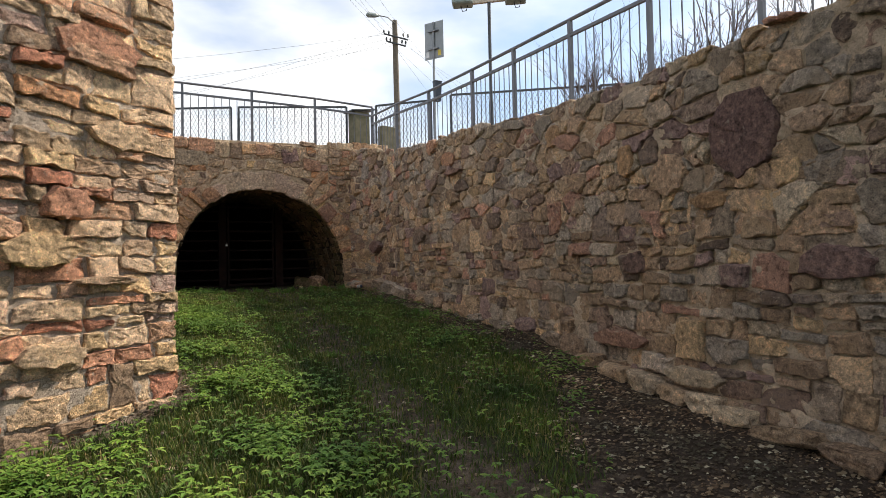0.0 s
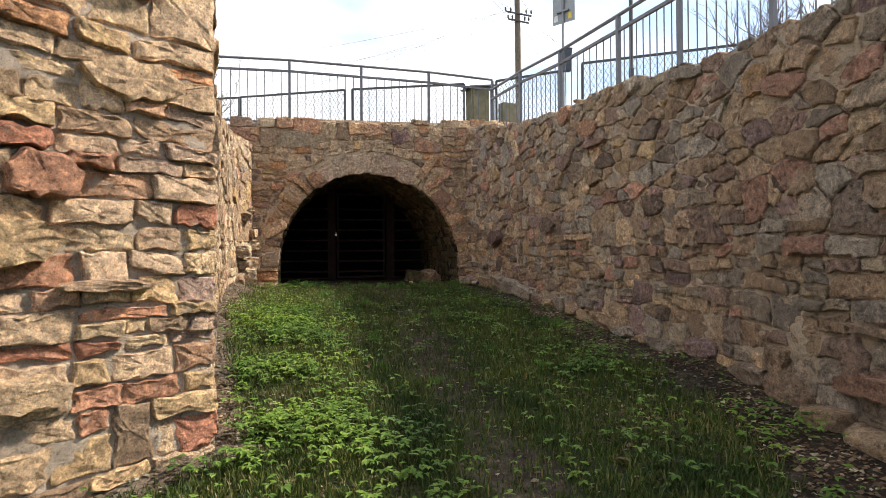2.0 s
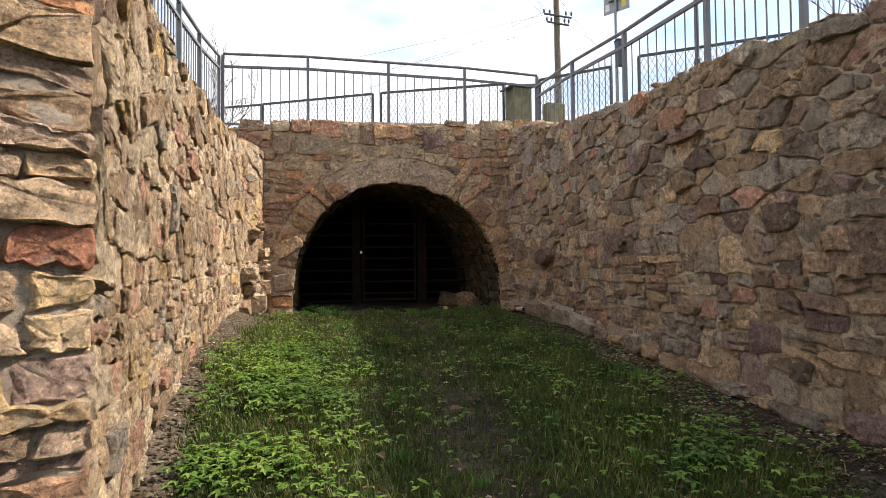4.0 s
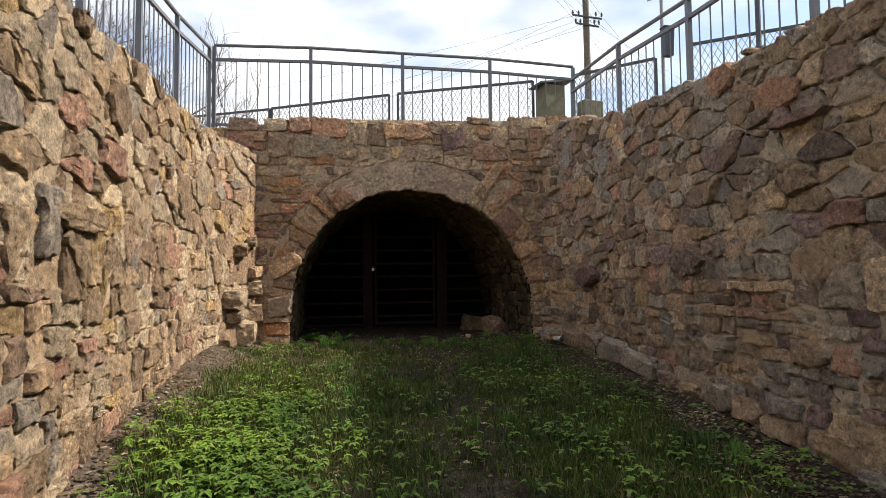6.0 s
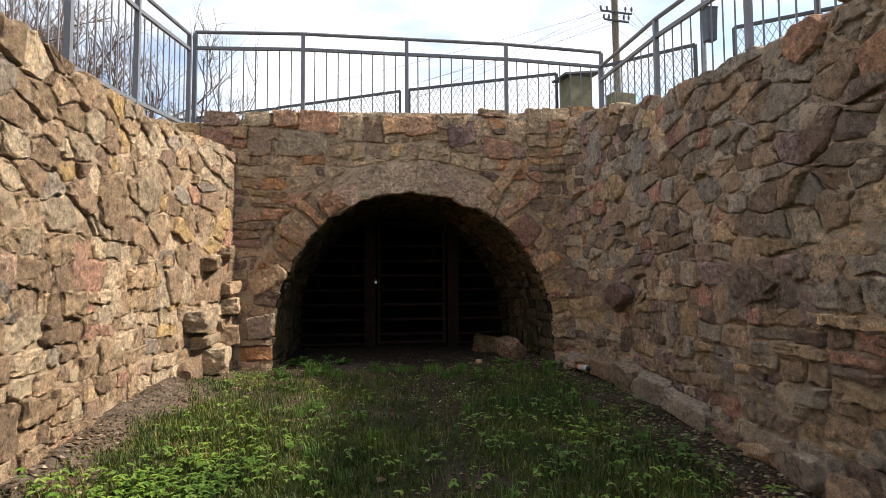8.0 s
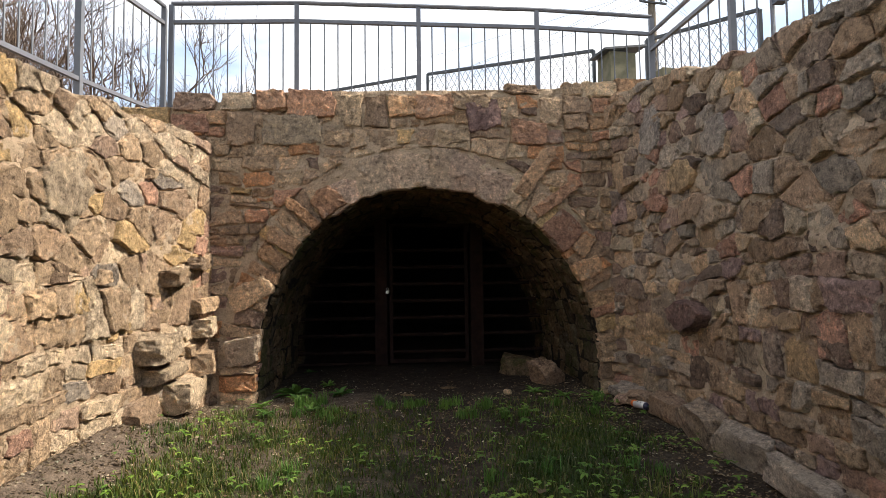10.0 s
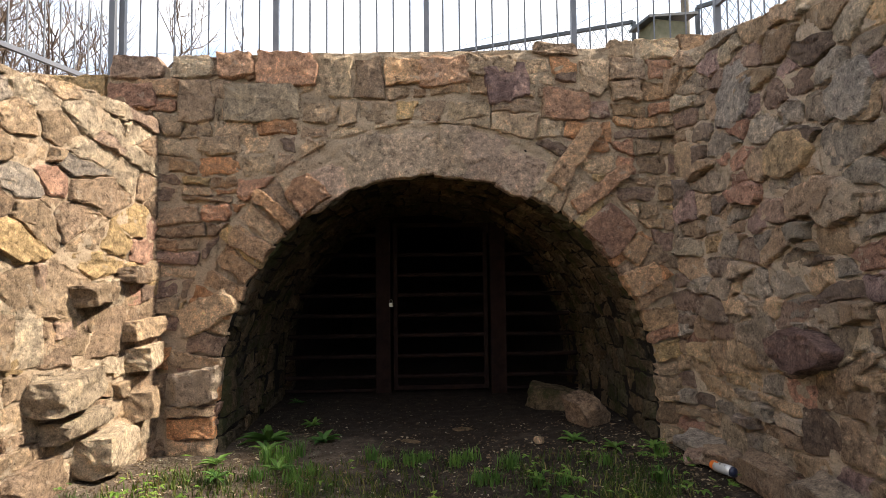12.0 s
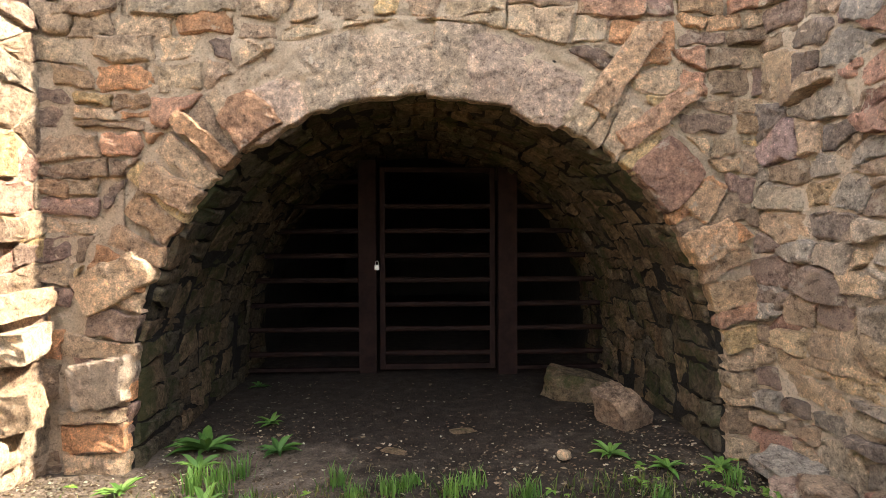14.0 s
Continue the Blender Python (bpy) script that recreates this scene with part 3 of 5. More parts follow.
def rubble_cells(s0, s1, z0, z1, band, width, warp, seed, chop=0.3, tall=0.3):
    """Outlines of a rubble wall in uneven bands: single tall stones between piles of two or three flat ones."""
    r = random.Random(seed)
    cells = []

    def row(a, b, lo, hi, w):
        n = max(1, round((b - a) / (w * r.uniform(0.75, 1.3))))
        cuts = [a] + [a + (b - a) * (k + r.uniform(-0.3, 0.3)) / n for k in range(1, n)] + [b]
        sl = [0.0] + [r.uniform(-0.12, 0.12) * (hi - lo) for _ in range(n - 1)] + [0.0]
        for k in range(n):
            cells.append([(cuts[k] - sl[k], lo), (cuts[k + 1] - sl[k + 1], lo), (cuts[k + 1] + sl[k + 1], hi), (cuts[k] + sl[k], hi)])

    z = z0
    while z < z1:
        h = band * r.uniform(0.75, 1.3)
        s = s0
        while s < s1 - 0.02:
            q = r.random()
            w = width * (r.uniform(0.6, 1.3) if q < tall else r.uniform(1.2, 3.0))
            e = min(s1, s + w) if s1 - s - w > width * 0.5 else s1
            if q < tall:
                row(s, e, z, z + h, width * 1.2)
            elif q < tall + 0.8 * (1 - tall):
                m = z + h * r.uniform(0.35, 0.65)
                row(s, e, z, m, width)
                row(s, e, m, z + h, width)
            else:
                m1, m2 = z + h * r.uniform(0.24, 0.4), z + h * r.uniform(0.58, 0.74)
                row(s, e, z, m1, width)
                row(s, e, m1, m2, width * 0.9)
                row(s, e, m2, z + h, width)
            s = e
        z += h
    out = []
    for poly in cells:
        pts = []
        for a, b in poly:
            ins = 1.0 if s0 + 0.05 < a < s1 - 0.05 else 0.0
            da = warp * ins * (fbm(a * 2.2, b * 2.6, seed, 2) + 0.4 * noise.noise((a * 9, b * 9, seed + 3.0)))
            db = warp * (fbm(a * 1.6, b * 2.6, seed + 11.0, 2) + 0.5 * noise.noise((a * 8, b * 9, seed + 7.0)))
            jj = warp * 0.3
            pts.append((a + da + r.uniform(-jj, jj) * ins, b + db + r.uniform(-jj, jj)))
        for _c in range((r.random() < chop) + (r.random() < chop * 0.5)):
            k = r.randrange(len(pts))
            p, o, n = pts[k], pts[k - 1], pts[(k + 1) % len(pts)]
            f, g = r.uniform(0.12, 0.45), r.uniform(0.12, 0.45)
            pts[k:k + 1] = [(p[0] + f * (o[0] - p[0]), p[1] + f * (o[1] - p[1])), (p[0] + g * (n[0] - p[0]), p[1] + g * (n[1] - p[1]))]
        out.append(pts)
    return out


def random_cells(s0, s1, z0, z1, w, h, seed):
    """Outlines of random rubble: many-sided stones of mixed sizes, about w by h, lying flat."""
    r = random.Random(seed)
    k = w / h
    nx, nz = int((s1 - s0) / w), int((z1 - z0) / h)
    grid = {(i, j): [] for j in range(nz + 1) for i in range(nx + 1)}
    for j in range(nz + 1):
        for i in range(nx + 1):
            q = r.random()
            if q < 0.17:
                continue
            x, y = (i + 0.5 * (j % 2) + r.uniform(-0.38, 0.38)), (j + r.uniform(-0.36, 0.36))
            grid[i, j].append((x, y, r.uniform(0.0, 0.32)))
            if q > 0.72:
                grid[i, j].append((x + r.choice((-0.5, 0.5)), y + r.uniform(-0.3, 0.3), 0.0))
    out = []
    for (i, j), seeds in list(grid.items()):
        near = [q for a in range(i - 3, i + 4) for b in range(j - 3, j + 4) for q in grid.get((a, b), ())]
        for x, y, g in seeds:
            poly = [(x - 1.6, y - 1.6), (x + 1.6, y - 1.6), (x + 1.6, y + 1.6), (x - 1.6, y + 1.6)]
            for u, v, f in near:
                d2 = (u - x) ** 2 + (v - y) ** 2
                if d2 < 1e-9:
                    continue
                t = 0.5 + (g - f) / (2 * d2)
                poly = clip_half(poly, x + t * (u - x), y + t * (v - y), u - x, v - y)
                if len(poly) < 3:
                    break
            if len(poly) >= 3:
                out.append([(min(s1, max(s0, s0 + a * w)), z0 + b * w / k) for a, b in poly])
    return out


def poly_area(poly):
    return 0.5 * abs(sum(poly[i][0] * poly[(i + 1) % len(poly)][1] - poly[(i + 1) % len(poly)][0] * poly[i][1] for i in range(len(poly))))


def centroid(poly):
    return sum(p[0] for p in poly) / len(poly), sum(p[1] for p in poly) / len(poly)


def stone(poly, place, r, proud, joint, tilt=0.12, rough=0.014):
    """Vertices and faces of one roughly broken stone over the outline poly; place maps (s, z, depth) to the wall."""
    c = centroid(poly)
    pts = []
    n = len(poly)
    for i in range(n):
        a, b = poly[i], poly[(i + 1) % n]
        ln = math.hypot(b[0] - a[0], b[1] - a[1])
        if ln < 0.015:
            continue
        nx, nz = (b[1] - a[1]) / ln, (a[0] - b[0]) / ln
        cut = min(0.3, r.uniform(0.004, 0.016) / ln)
        mids = max(0, min(5, int(ln / 0.06)))
        ts = [(cut, 0.0)] + [((k + r.uniform(0.75, 1.25)) / (mids + 1), r.uniform(-0.014, 0.01)) for k in range(mids)] + [(1 - cut, 0.0)]
        for t, off in ts:
            pts.append((a[0] + t * (b[0] - a[0]) + nx * off, a[1] + t * (b[1] - a[1]) + nz * off))
    if len(pts) < 5:
        return None
    m = len(pts)

    def inset(p, by):
        d = Vector((p[0] - c[0], p[1] - c[1]))
        k = max(0.3, 1 - by / max(d.length, 1e-4))
        return (c[0] + d.x * k, c[1] + d.y * k)

    pts = [inset(p, joint + r.uniform(-0.003, 0.006)) for p in pts]
    seed = r.uniform(0, 50)
    # the broken face: a few flat facets that meet in blunt ridges
    facets = [(0.0, r.uniform(-tilt, tilt), r.uniform(-tilt, tilt))]
    for _f in range(3):
        an, sl = r.uniform(0, 6.283), r.uniform(0.6, 2.8) * tilt
        facets.append((r.uniform(0.006, 0.03), sl * math.cos(an), sl * math.sin(an)))

    def lift(q, frac):
        return proud * frac + min(o + a * (q[0] - c[0]) + b * (q[1] - c[1]) for o, a, b in facets)

    verts = [place(p[0], p[1], -0.07) for p in pts]
    for by, frac, jit in ((0.0, 0.55, 0.5), (0.009, 0.97, 0.8)):
        for p in pts:
            q = inset(p, by * r.uniform(0.4, 1.7))
            e = jit * rough * noise.noise((q[0] * 19 + seed, q[1] * 19, seed)) * 1.6
            verts.append(place(q[0], q[1], max(-0.015, lift(q, frac) + e)))
    rings = 4
    for sc in (0.74, 0.38):
        for p in pts:
            q = (c[0] + (p[0] - c[0]) * sc, c[1] + (p[1] - c[1]) * sc)
            e = rough * (0.9 * noise.noise((q[0] * 14 + seed, q[1] * 14, seed)) + 0.6 * noise.noise((q[0] * 40 + seed, q[1] * 40, seed)))
            verts.append(place(q[0], q[1], max(-0.01, lift(q, 1.0) + e)))
    verts.append(place(c[0], c[1], lift(c, 1.0)))
    faces = []
    for k in range(rings):
        for i in range(m):
            j = (i + 1) % m
            faces.append((k * m + i, k * m + j, (k + 1) * m + j, (k + 1) * m + i))
    for i in range(m):
        faces.append((rings * m + i, rings * m + (i + 1) % m, (rings + 1) * m))
    return verts, faces


def orient(verts, faces, towards):
    """Turn the faces so that the stone's front looks towards that way."""
    f = faces[-1]
    nrm = (verts[f[1]] - verts[f[0]]).cross(verts[f[2]] - verts[f[0]])
    return faces if nrm.dot(towards) > 0 else [g[::-1] for g in faces]


def lay(parent, stones, material, near, rest_label):
    """The 300 stones nearest to the stretch become parts of the wall, the others one mesh."""
    stones.sort(key=lambda q: near(q[2]))
    for verts, faces, _ in stones[:300]:
        mesh_object("stone", verts, faces, material, parent)
    rest = stones[300:]
    if rest:
        vs, fs = [], []
        for verts, faces, _ in rest:
            k = len(vs)
            vs += verts
            fs += [tuple(q + k for q in f) for f in faces]
        tagged(mesh_object("stonework", vs, fs, material, parent), rest_label, kind="stuff")


def face_stones(cells, place, towards, r, keep, proud, joint, tilt=0.12):
    out = []
    for poly in cells:
        poly = keep(poly)
        if not poly or len(poly) < 3 or poly_area(poly) < 0.0035:
            continue
        pr = r.uniform(*proud) if r.random() > 0.08 else r.uniform(proud[1], proud[1] * 1.9)
        made = stone(poly, place, r, pr, joint * r.uniform(0.4, 2.0), tilt)
        if made:
            out.append((made[0], orient(*made, towards), place(*centroid(poly), 0)))
    return out


def under_top(top, ground):
    def keep(poly):
        c = centroid(poly)
        if c[1] > top(c[0]) - 0.02 or max(p[1] for p in poly) < ground(c[0]) - 0.1:
            return None
        sl = (top(c[0] + 0.2) - top(c[0] - 0.2)) / 0.4
        return clip_half(poly, c[0], top(c[0]) + 0.03 * fbm(c[0] * 5, 1.0), -sl, 1.0)
    return keep


r1 = random.Random(11)
cells = rubble_cells(-1.0, 12.42, -0.3, 1.85, 0.29, 0.25, 0.045, 3, 0.7, 0.22) + random_cells(-1.0, 12.42, 1.9, 4.4, 0.25, 0.15, 4)
lay(wall_right, face_stones(cells, right_pt, Vector((-1, 0, 0)), r1, under_top(right_top, lambda s: base_z(s)), (0.01, 0.048), 0.007, 0.1),
    M_STONE_R, lambda p: abs(p.y - 6.0) + (0 if p.z > base_z(p.y) else 5), "rest of the rubble stones")
cells = rubble_cells(L0, 12.38, 0.2, 2.0, 0.27, 0.25, 0.035, 5, 0.6, 0.2) + random_cells(L0, 12.38, 2.05, 4.0, 0.27, 0.16, 6)
lay(wall_left, face_stones(cells, left_pt, Vector((1, 0, 0)), r1, under_top(left_top, lambda s: base_z(s)), (0.004, 0.032), 0.004, 0.075),
    M_STONE_L, lambda p: abs(p.y - 8.0), "rest of the rubble stones")
cells = rubble_cells(-0.03, 2.2, -0.2, 3.75, 0.25, 0.28, 0.03, 9, 0.4, 0.06)
lay(wall_pier, face_stones(cells, pier_pt, Vector((0.53, -0.85, 0)), r1, lambda q: q, (0.014, 0.055), 0.005, 0.09),
    M_STONE_P, lambda p: abs(p.x - 0.2), "rest of the sandstone blocks")

RING = 0.36


def out_of_arch(poly):
    c = centroid(poly)
    if c[1] > end_top(c[0]) - 0.02 or max(p[1] for p in poly) < 0.9:
        return None
    poly = clip_half(poly, c[0], end_top(c[0]) + 0.03 * fbm(c[0] * 5, 2.0), 0.0, 1.0)
    right = c[0] > ARCH_X
    rx = (ARCH_R if right else ARCH_RL) + RING
    rz = ARCH_R + RING
    if c[1] < ARCH_Z:
        edge = ARCH_X + (rx if right else -rx)
        if (right and c[0] < edge - 0.05) or (not right and c[0] > edge + 0.05):
            return None
        return clip_half(poly, edge, 0, -1.0 if right else 1.0, 0.0)
    q = ((c[0] - ARCH_X) / rx, (c[1] - ARCH_Z) / rz)
    ln = math.hypot(*q)
    if ln < 0.97:
        return None
    ex, ez = ARCH_X + rx * q[0] / ln, ARCH_Z + rz * q[1] / ln
    nx, nz = q[0] / ln / rx, q[1] / ln / rz
    return clip_half(poly, ex, ez, -nx, -nz)


cells = rubble_cells(-0.6, 5.2, 0.6, 4.5, 0.3, 0.27, 0.05, 21, 0.5, 0.3)
stones = face_stones(cells, end_pt, Vector((0, -1, 0)), r1, out_of_arch, (0.01, 0.04), 0.0085, 0.09)
# ring of the arch, by degrees from the right springing: blocks at the haunches, a rough rendered crown
render_pieces = []


def ring_stone(t, dt, ln, proud, joint, into):
    skew = r1.uniform(-0.03, 0.03)
    poly = []
    for ang, rad in ((t, r1.uniform(-0.045, 0.0)), (t, ln), (t + dt, ln * r1.uniform(0.88, 1.06)), (t + dt, r1.uniform(-0.045, 0.0))):
        an = ang + skew * (1 if rad > 0.1 else 0)
        rx = (ARCH_R if an < math.pi / 2 else ARCH_RL) + rad
        poly.append((ARCH_X + rx * math.cos(an), ARCH_Z + (ARCH_R + rad) * math.sin(an)))
    made = stone(poly, end_pt, r1, proud, joint, 0.1)
    if made:
        into.append((made[0], orient(*made, Vector((0, -1, 0))), end_pt(*centroid(poly), 0)))


t = -0.02
while t < math.pi + 0.02:
    deg = math.degrees(t)
    crown = 60 < deg < 114
    if crown:
        thick, ln, proud = r1.uniform(0.2, 0.5), 0.3 * r1.uniform(0.65, 1.35), r1.uniform(0.022, 0.03)
    else:
        thick, ln, proud = r1.uniform(0.1, 0.2), RING * r1.uniform(0.8, 1.1), r1.uniform(0.02, 0.045)
    ring_stone(t, thick / 1.85, ln, proud, -0.03 if crown else 0.007, render_pieces if crown else stones)
    t += thick / 1.85
for x0, x1 in ((ARCH_X - ARCH_RL - RING, ARCH_X - ARCH_RL + 0.01), (ARCH_X + ARCH_R - 0.01, ARCH_X + ARCH_R + RING)):
    z = 0.8
    while z < ARCH_Z - 0.02:
        h = min(r1.uniform(0.1, 0.2), ARCH_Z - z)
        poly = [(x0, z), (x1, z), (x1, z + h), (x0, z + h)]
        made = stone(poly, end_pt, r1, r1.uniform(0.03, 0.08), 0.004, 0.12)
        if made:
            stones.append((made[0], orient(*made, Vector((0, -1, 0))), end_pt(*centroid(poly), 0)))
        z += h
lay(wall_end, stones, M_STONE_E, lambda p: abs(p.z - 2.2), "rest of the sandstone")
lay(wall_end, render_pieces, M_CROWN, lambda p: 0, "")


def slab(c, ln, th, angle, proud, material):
    """A long stone set aslant in the face of the end wall; angle from the horizontal."""
    ca, sa = math.cos(radians(angle)), math.sin(radians(angle))
    poly = []
    for a, b in ((-0.5, -0.5), (0.0, -0.56), (0.5, -0.42), (0.54, 0.1), (0.44, 0.5), (-0.1, 0.52), (-0.5, 0.5)):
        a, b = a * ln + r1.uniform(-0.012, 0.012), b * th + r1.uniform(-0.008, 0.008)
        poly.append((c[0] + a * ca - b * sa, c[1] + a * sa + b * ca))
    # nothing hangs into the opening
    rx = ARCH_R if c[0] > ARCH_X else ARCH_RL
    q = ((c[0] - ARCH_X) / rx, (c[1] - ARCH_Z) / ARCH_R)
    if c[1] > ARCH_Z:
        far = math.hypot(*q) / 0.985
        poly = clip_half(poly, ARCH_X + rx * q[0] / far, ARCH_Z + ARCH_R * q[1] / far, -q[0] / rx, -q[1] / ARCH_R)
    made = stone(poly, end_pt, r1, proud, 0.0, 0.05)
    lay(wall_end, [(made[0], orient(*made, Vector((0, -1, 0))), end_pt(*c, 0))], material, lambda p: 0, "")


for c, ln, th, angle, proud, material in (
        ((3.53, 3.25), 0.6, 0.16, 54, 0.07, M_STONE_O), ((3.74, 2.99), 0.54, 0.13, 36, 0.065, M_STONE_RED), ((3.76, 2.62), 0.46, 0.34, 40, 0.06, M_STONE_RED),
        ((4.02, 2.5), 0.22, 0.17, 50, 0.05, M_STONE_O), ((4.06, 2.26), 0.32, 0.2, 20, 0.06, M_STONE_O), ((1.43, 2.93), 0.34, 0.27, 127, 0.07, M_STONE_O),
        ((1.19, 2.81), 0.5, 0.1, 139, 0.08, M_STONE_O), ((1.0, 2.55), 0.4, 0.15, 150, 0.06, M_STONE_E), ((1.24, 3.95), 0.48, 0.28, -4, 0.06, M_STONE_RED),
        ((2.5, 3.95), 0.4, 0.24, 3, 0.055, M_STONE_RED), ((1.06, 3.68), 0.58, 0.3, 0, 0.06, M_STONE_L), ((0.55, 3.69), 0.27, 0.34, 0, 0.055, M_STONE_L),
        ((0.07, 3.73), 0.36, 0.2, 0, 0.05, M_STONE_RED), ((0.1, 3.95), 0.38, 0.17, 0, 0.05, M_STONE_L), ((0.52, 3.96), 0.32, 0.17, 0, 0.05, M_STONE_L),
        ((3.47, 3.68), 0.38, 0.24, -6, 0.05, M_STONE_RED), ((0.85, 3.98), 0.3, 0.2, 0, 0.055, M_STONE_RED), ((3.0, 3.85), 0.36, 0.3, 8, 0.05, M_STONE_V),
        ((0.62, 1.5), 0.36, 0.26, 12, 0.1, M_STONE_R), ((0.66, 2.05), 0.42, 0.22, 25, 0.07, M_STONE_R), ((2.85, 4.0), 0.42, 0.17, -3, 0.05, M_STONE_E)):
    slab(c, ln, th, angle, proud, material)


# single large stones that stand out
def big_stone(wall, place, towards, c, w, h, proud, material, seed):
    r = random.Random(seed)
    n = 7
    poly = [(c[0] + 0.5 * w * math.cos(6.283 * k / n + 0.3) * r.uniform(0.85, 1.15), c[1] + 0.5 * h * math.sin(6.283 * k / n + 0.3) * r.uniform(0.85, 1.15)) for k in range(n)]
    made = stone(poly, place, r, proud, 0.0, 0.04, 0.012)
    lay(wall, [(made[0], orient(*made, towards), place(*c, 0))], material, lambda p: 0, "")


for c, w, h, pr, m in (
        ((2.6, 2.4), 0.62, 0.62, 0.075, M_STONE_V), ((3.84, 2.38), 0.22, 0.32, 0.07, M_STONE_O), ((5.06, 2.88), 0.3, 0.26, 0.06, M_STONE_O), ((3.31, 2.19), 0.4, 0.36, 0.07, M_STONE_R),
        ((1.98, 1.45), 0.5, 0.24, 0.09, M_STONE_V), ((2.9, 1.93), 0.36, 0.16, 0.07, M_STONE_O), ((3.77, 1.45), 0.3, 0.24, 0.07, M_STONE_V), ((3.1, 0.55), 0.6, 0.16, 0.11, M_STONE_L),
        ((4.0, 0.75), 0.7, 0.17, 0.1, M_STONE_L), ((8.28, 3.38), 0.34, 0.26, 0.06, M_STONE_RED), ((7.7, 3.08), 0.5, 0.24, 0.06, M_STONE_RED), ((8.84, 1.95), 0.5, 0.28, 0.07, M_STONE_R),
        ((11.0, 1.85), 0.5, 0.26, 0.15, M_STONE_V), ((11.1, 3.0), 0.42, 0.3, 0.06, M_STONE_R), ((11.6, 3.5), 0.4, 0.5, 0.05, M_STONE_G), ((10.76, 2.66), 0.4, 0.26, 0.07, M_STONE_R),
        ((10.6, 3.2), 0.36, 0.34, 0.06, M_STONE_G), ((7.5, 2.86), 0.5, 0.1, 0.1, M_STONE_V)):
    big_stone(wall_right, right_pt, Vector((-1, 0, 0)), c, w, h, pr, m, int(c[0] * 100))
for c, w, h, pr in (((0.82, 1.93), 0.34, 0.24, 0.13), ((0.95, 1.62), 0.5, 0.26, 0.12), ((0.55, 1.42), 0.5, 0.06, 0.12), ((0.42, 2.45), 0.5, 0.24, 0.085), ((0.6, 3.05), 0.6, 0.3, 0.085), ((0.9, 0.95), 0.45, 0.2, 0.1)):
    big_stone(wall_pier, pier_pt, Vector((0.53, -0.85, 0)), c, w, h, pr, M_STONE_P, int(c[0] * 100))
for c, w, h, pr in (((9.6, 2.55), 0.45, 0.4, 0.055), ((10.3, 2.75), 0.5, 0.42, 0.055), ((7.4, 2.15), 0.6, 0.17, 0.08), ((8.0, 2.9), 0.4, 0.34, 0.055)):
    big_stone(wall_left, left_pt, Vector((1, 0, 0)), c, w, h, pr, M_STONE_L, int(c[0] * 100))

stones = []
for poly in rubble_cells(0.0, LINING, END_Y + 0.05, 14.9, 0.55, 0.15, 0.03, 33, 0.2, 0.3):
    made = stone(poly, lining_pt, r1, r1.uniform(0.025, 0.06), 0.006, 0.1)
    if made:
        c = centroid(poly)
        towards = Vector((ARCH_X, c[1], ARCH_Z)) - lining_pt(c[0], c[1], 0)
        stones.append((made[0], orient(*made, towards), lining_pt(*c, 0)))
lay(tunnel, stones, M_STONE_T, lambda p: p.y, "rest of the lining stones")

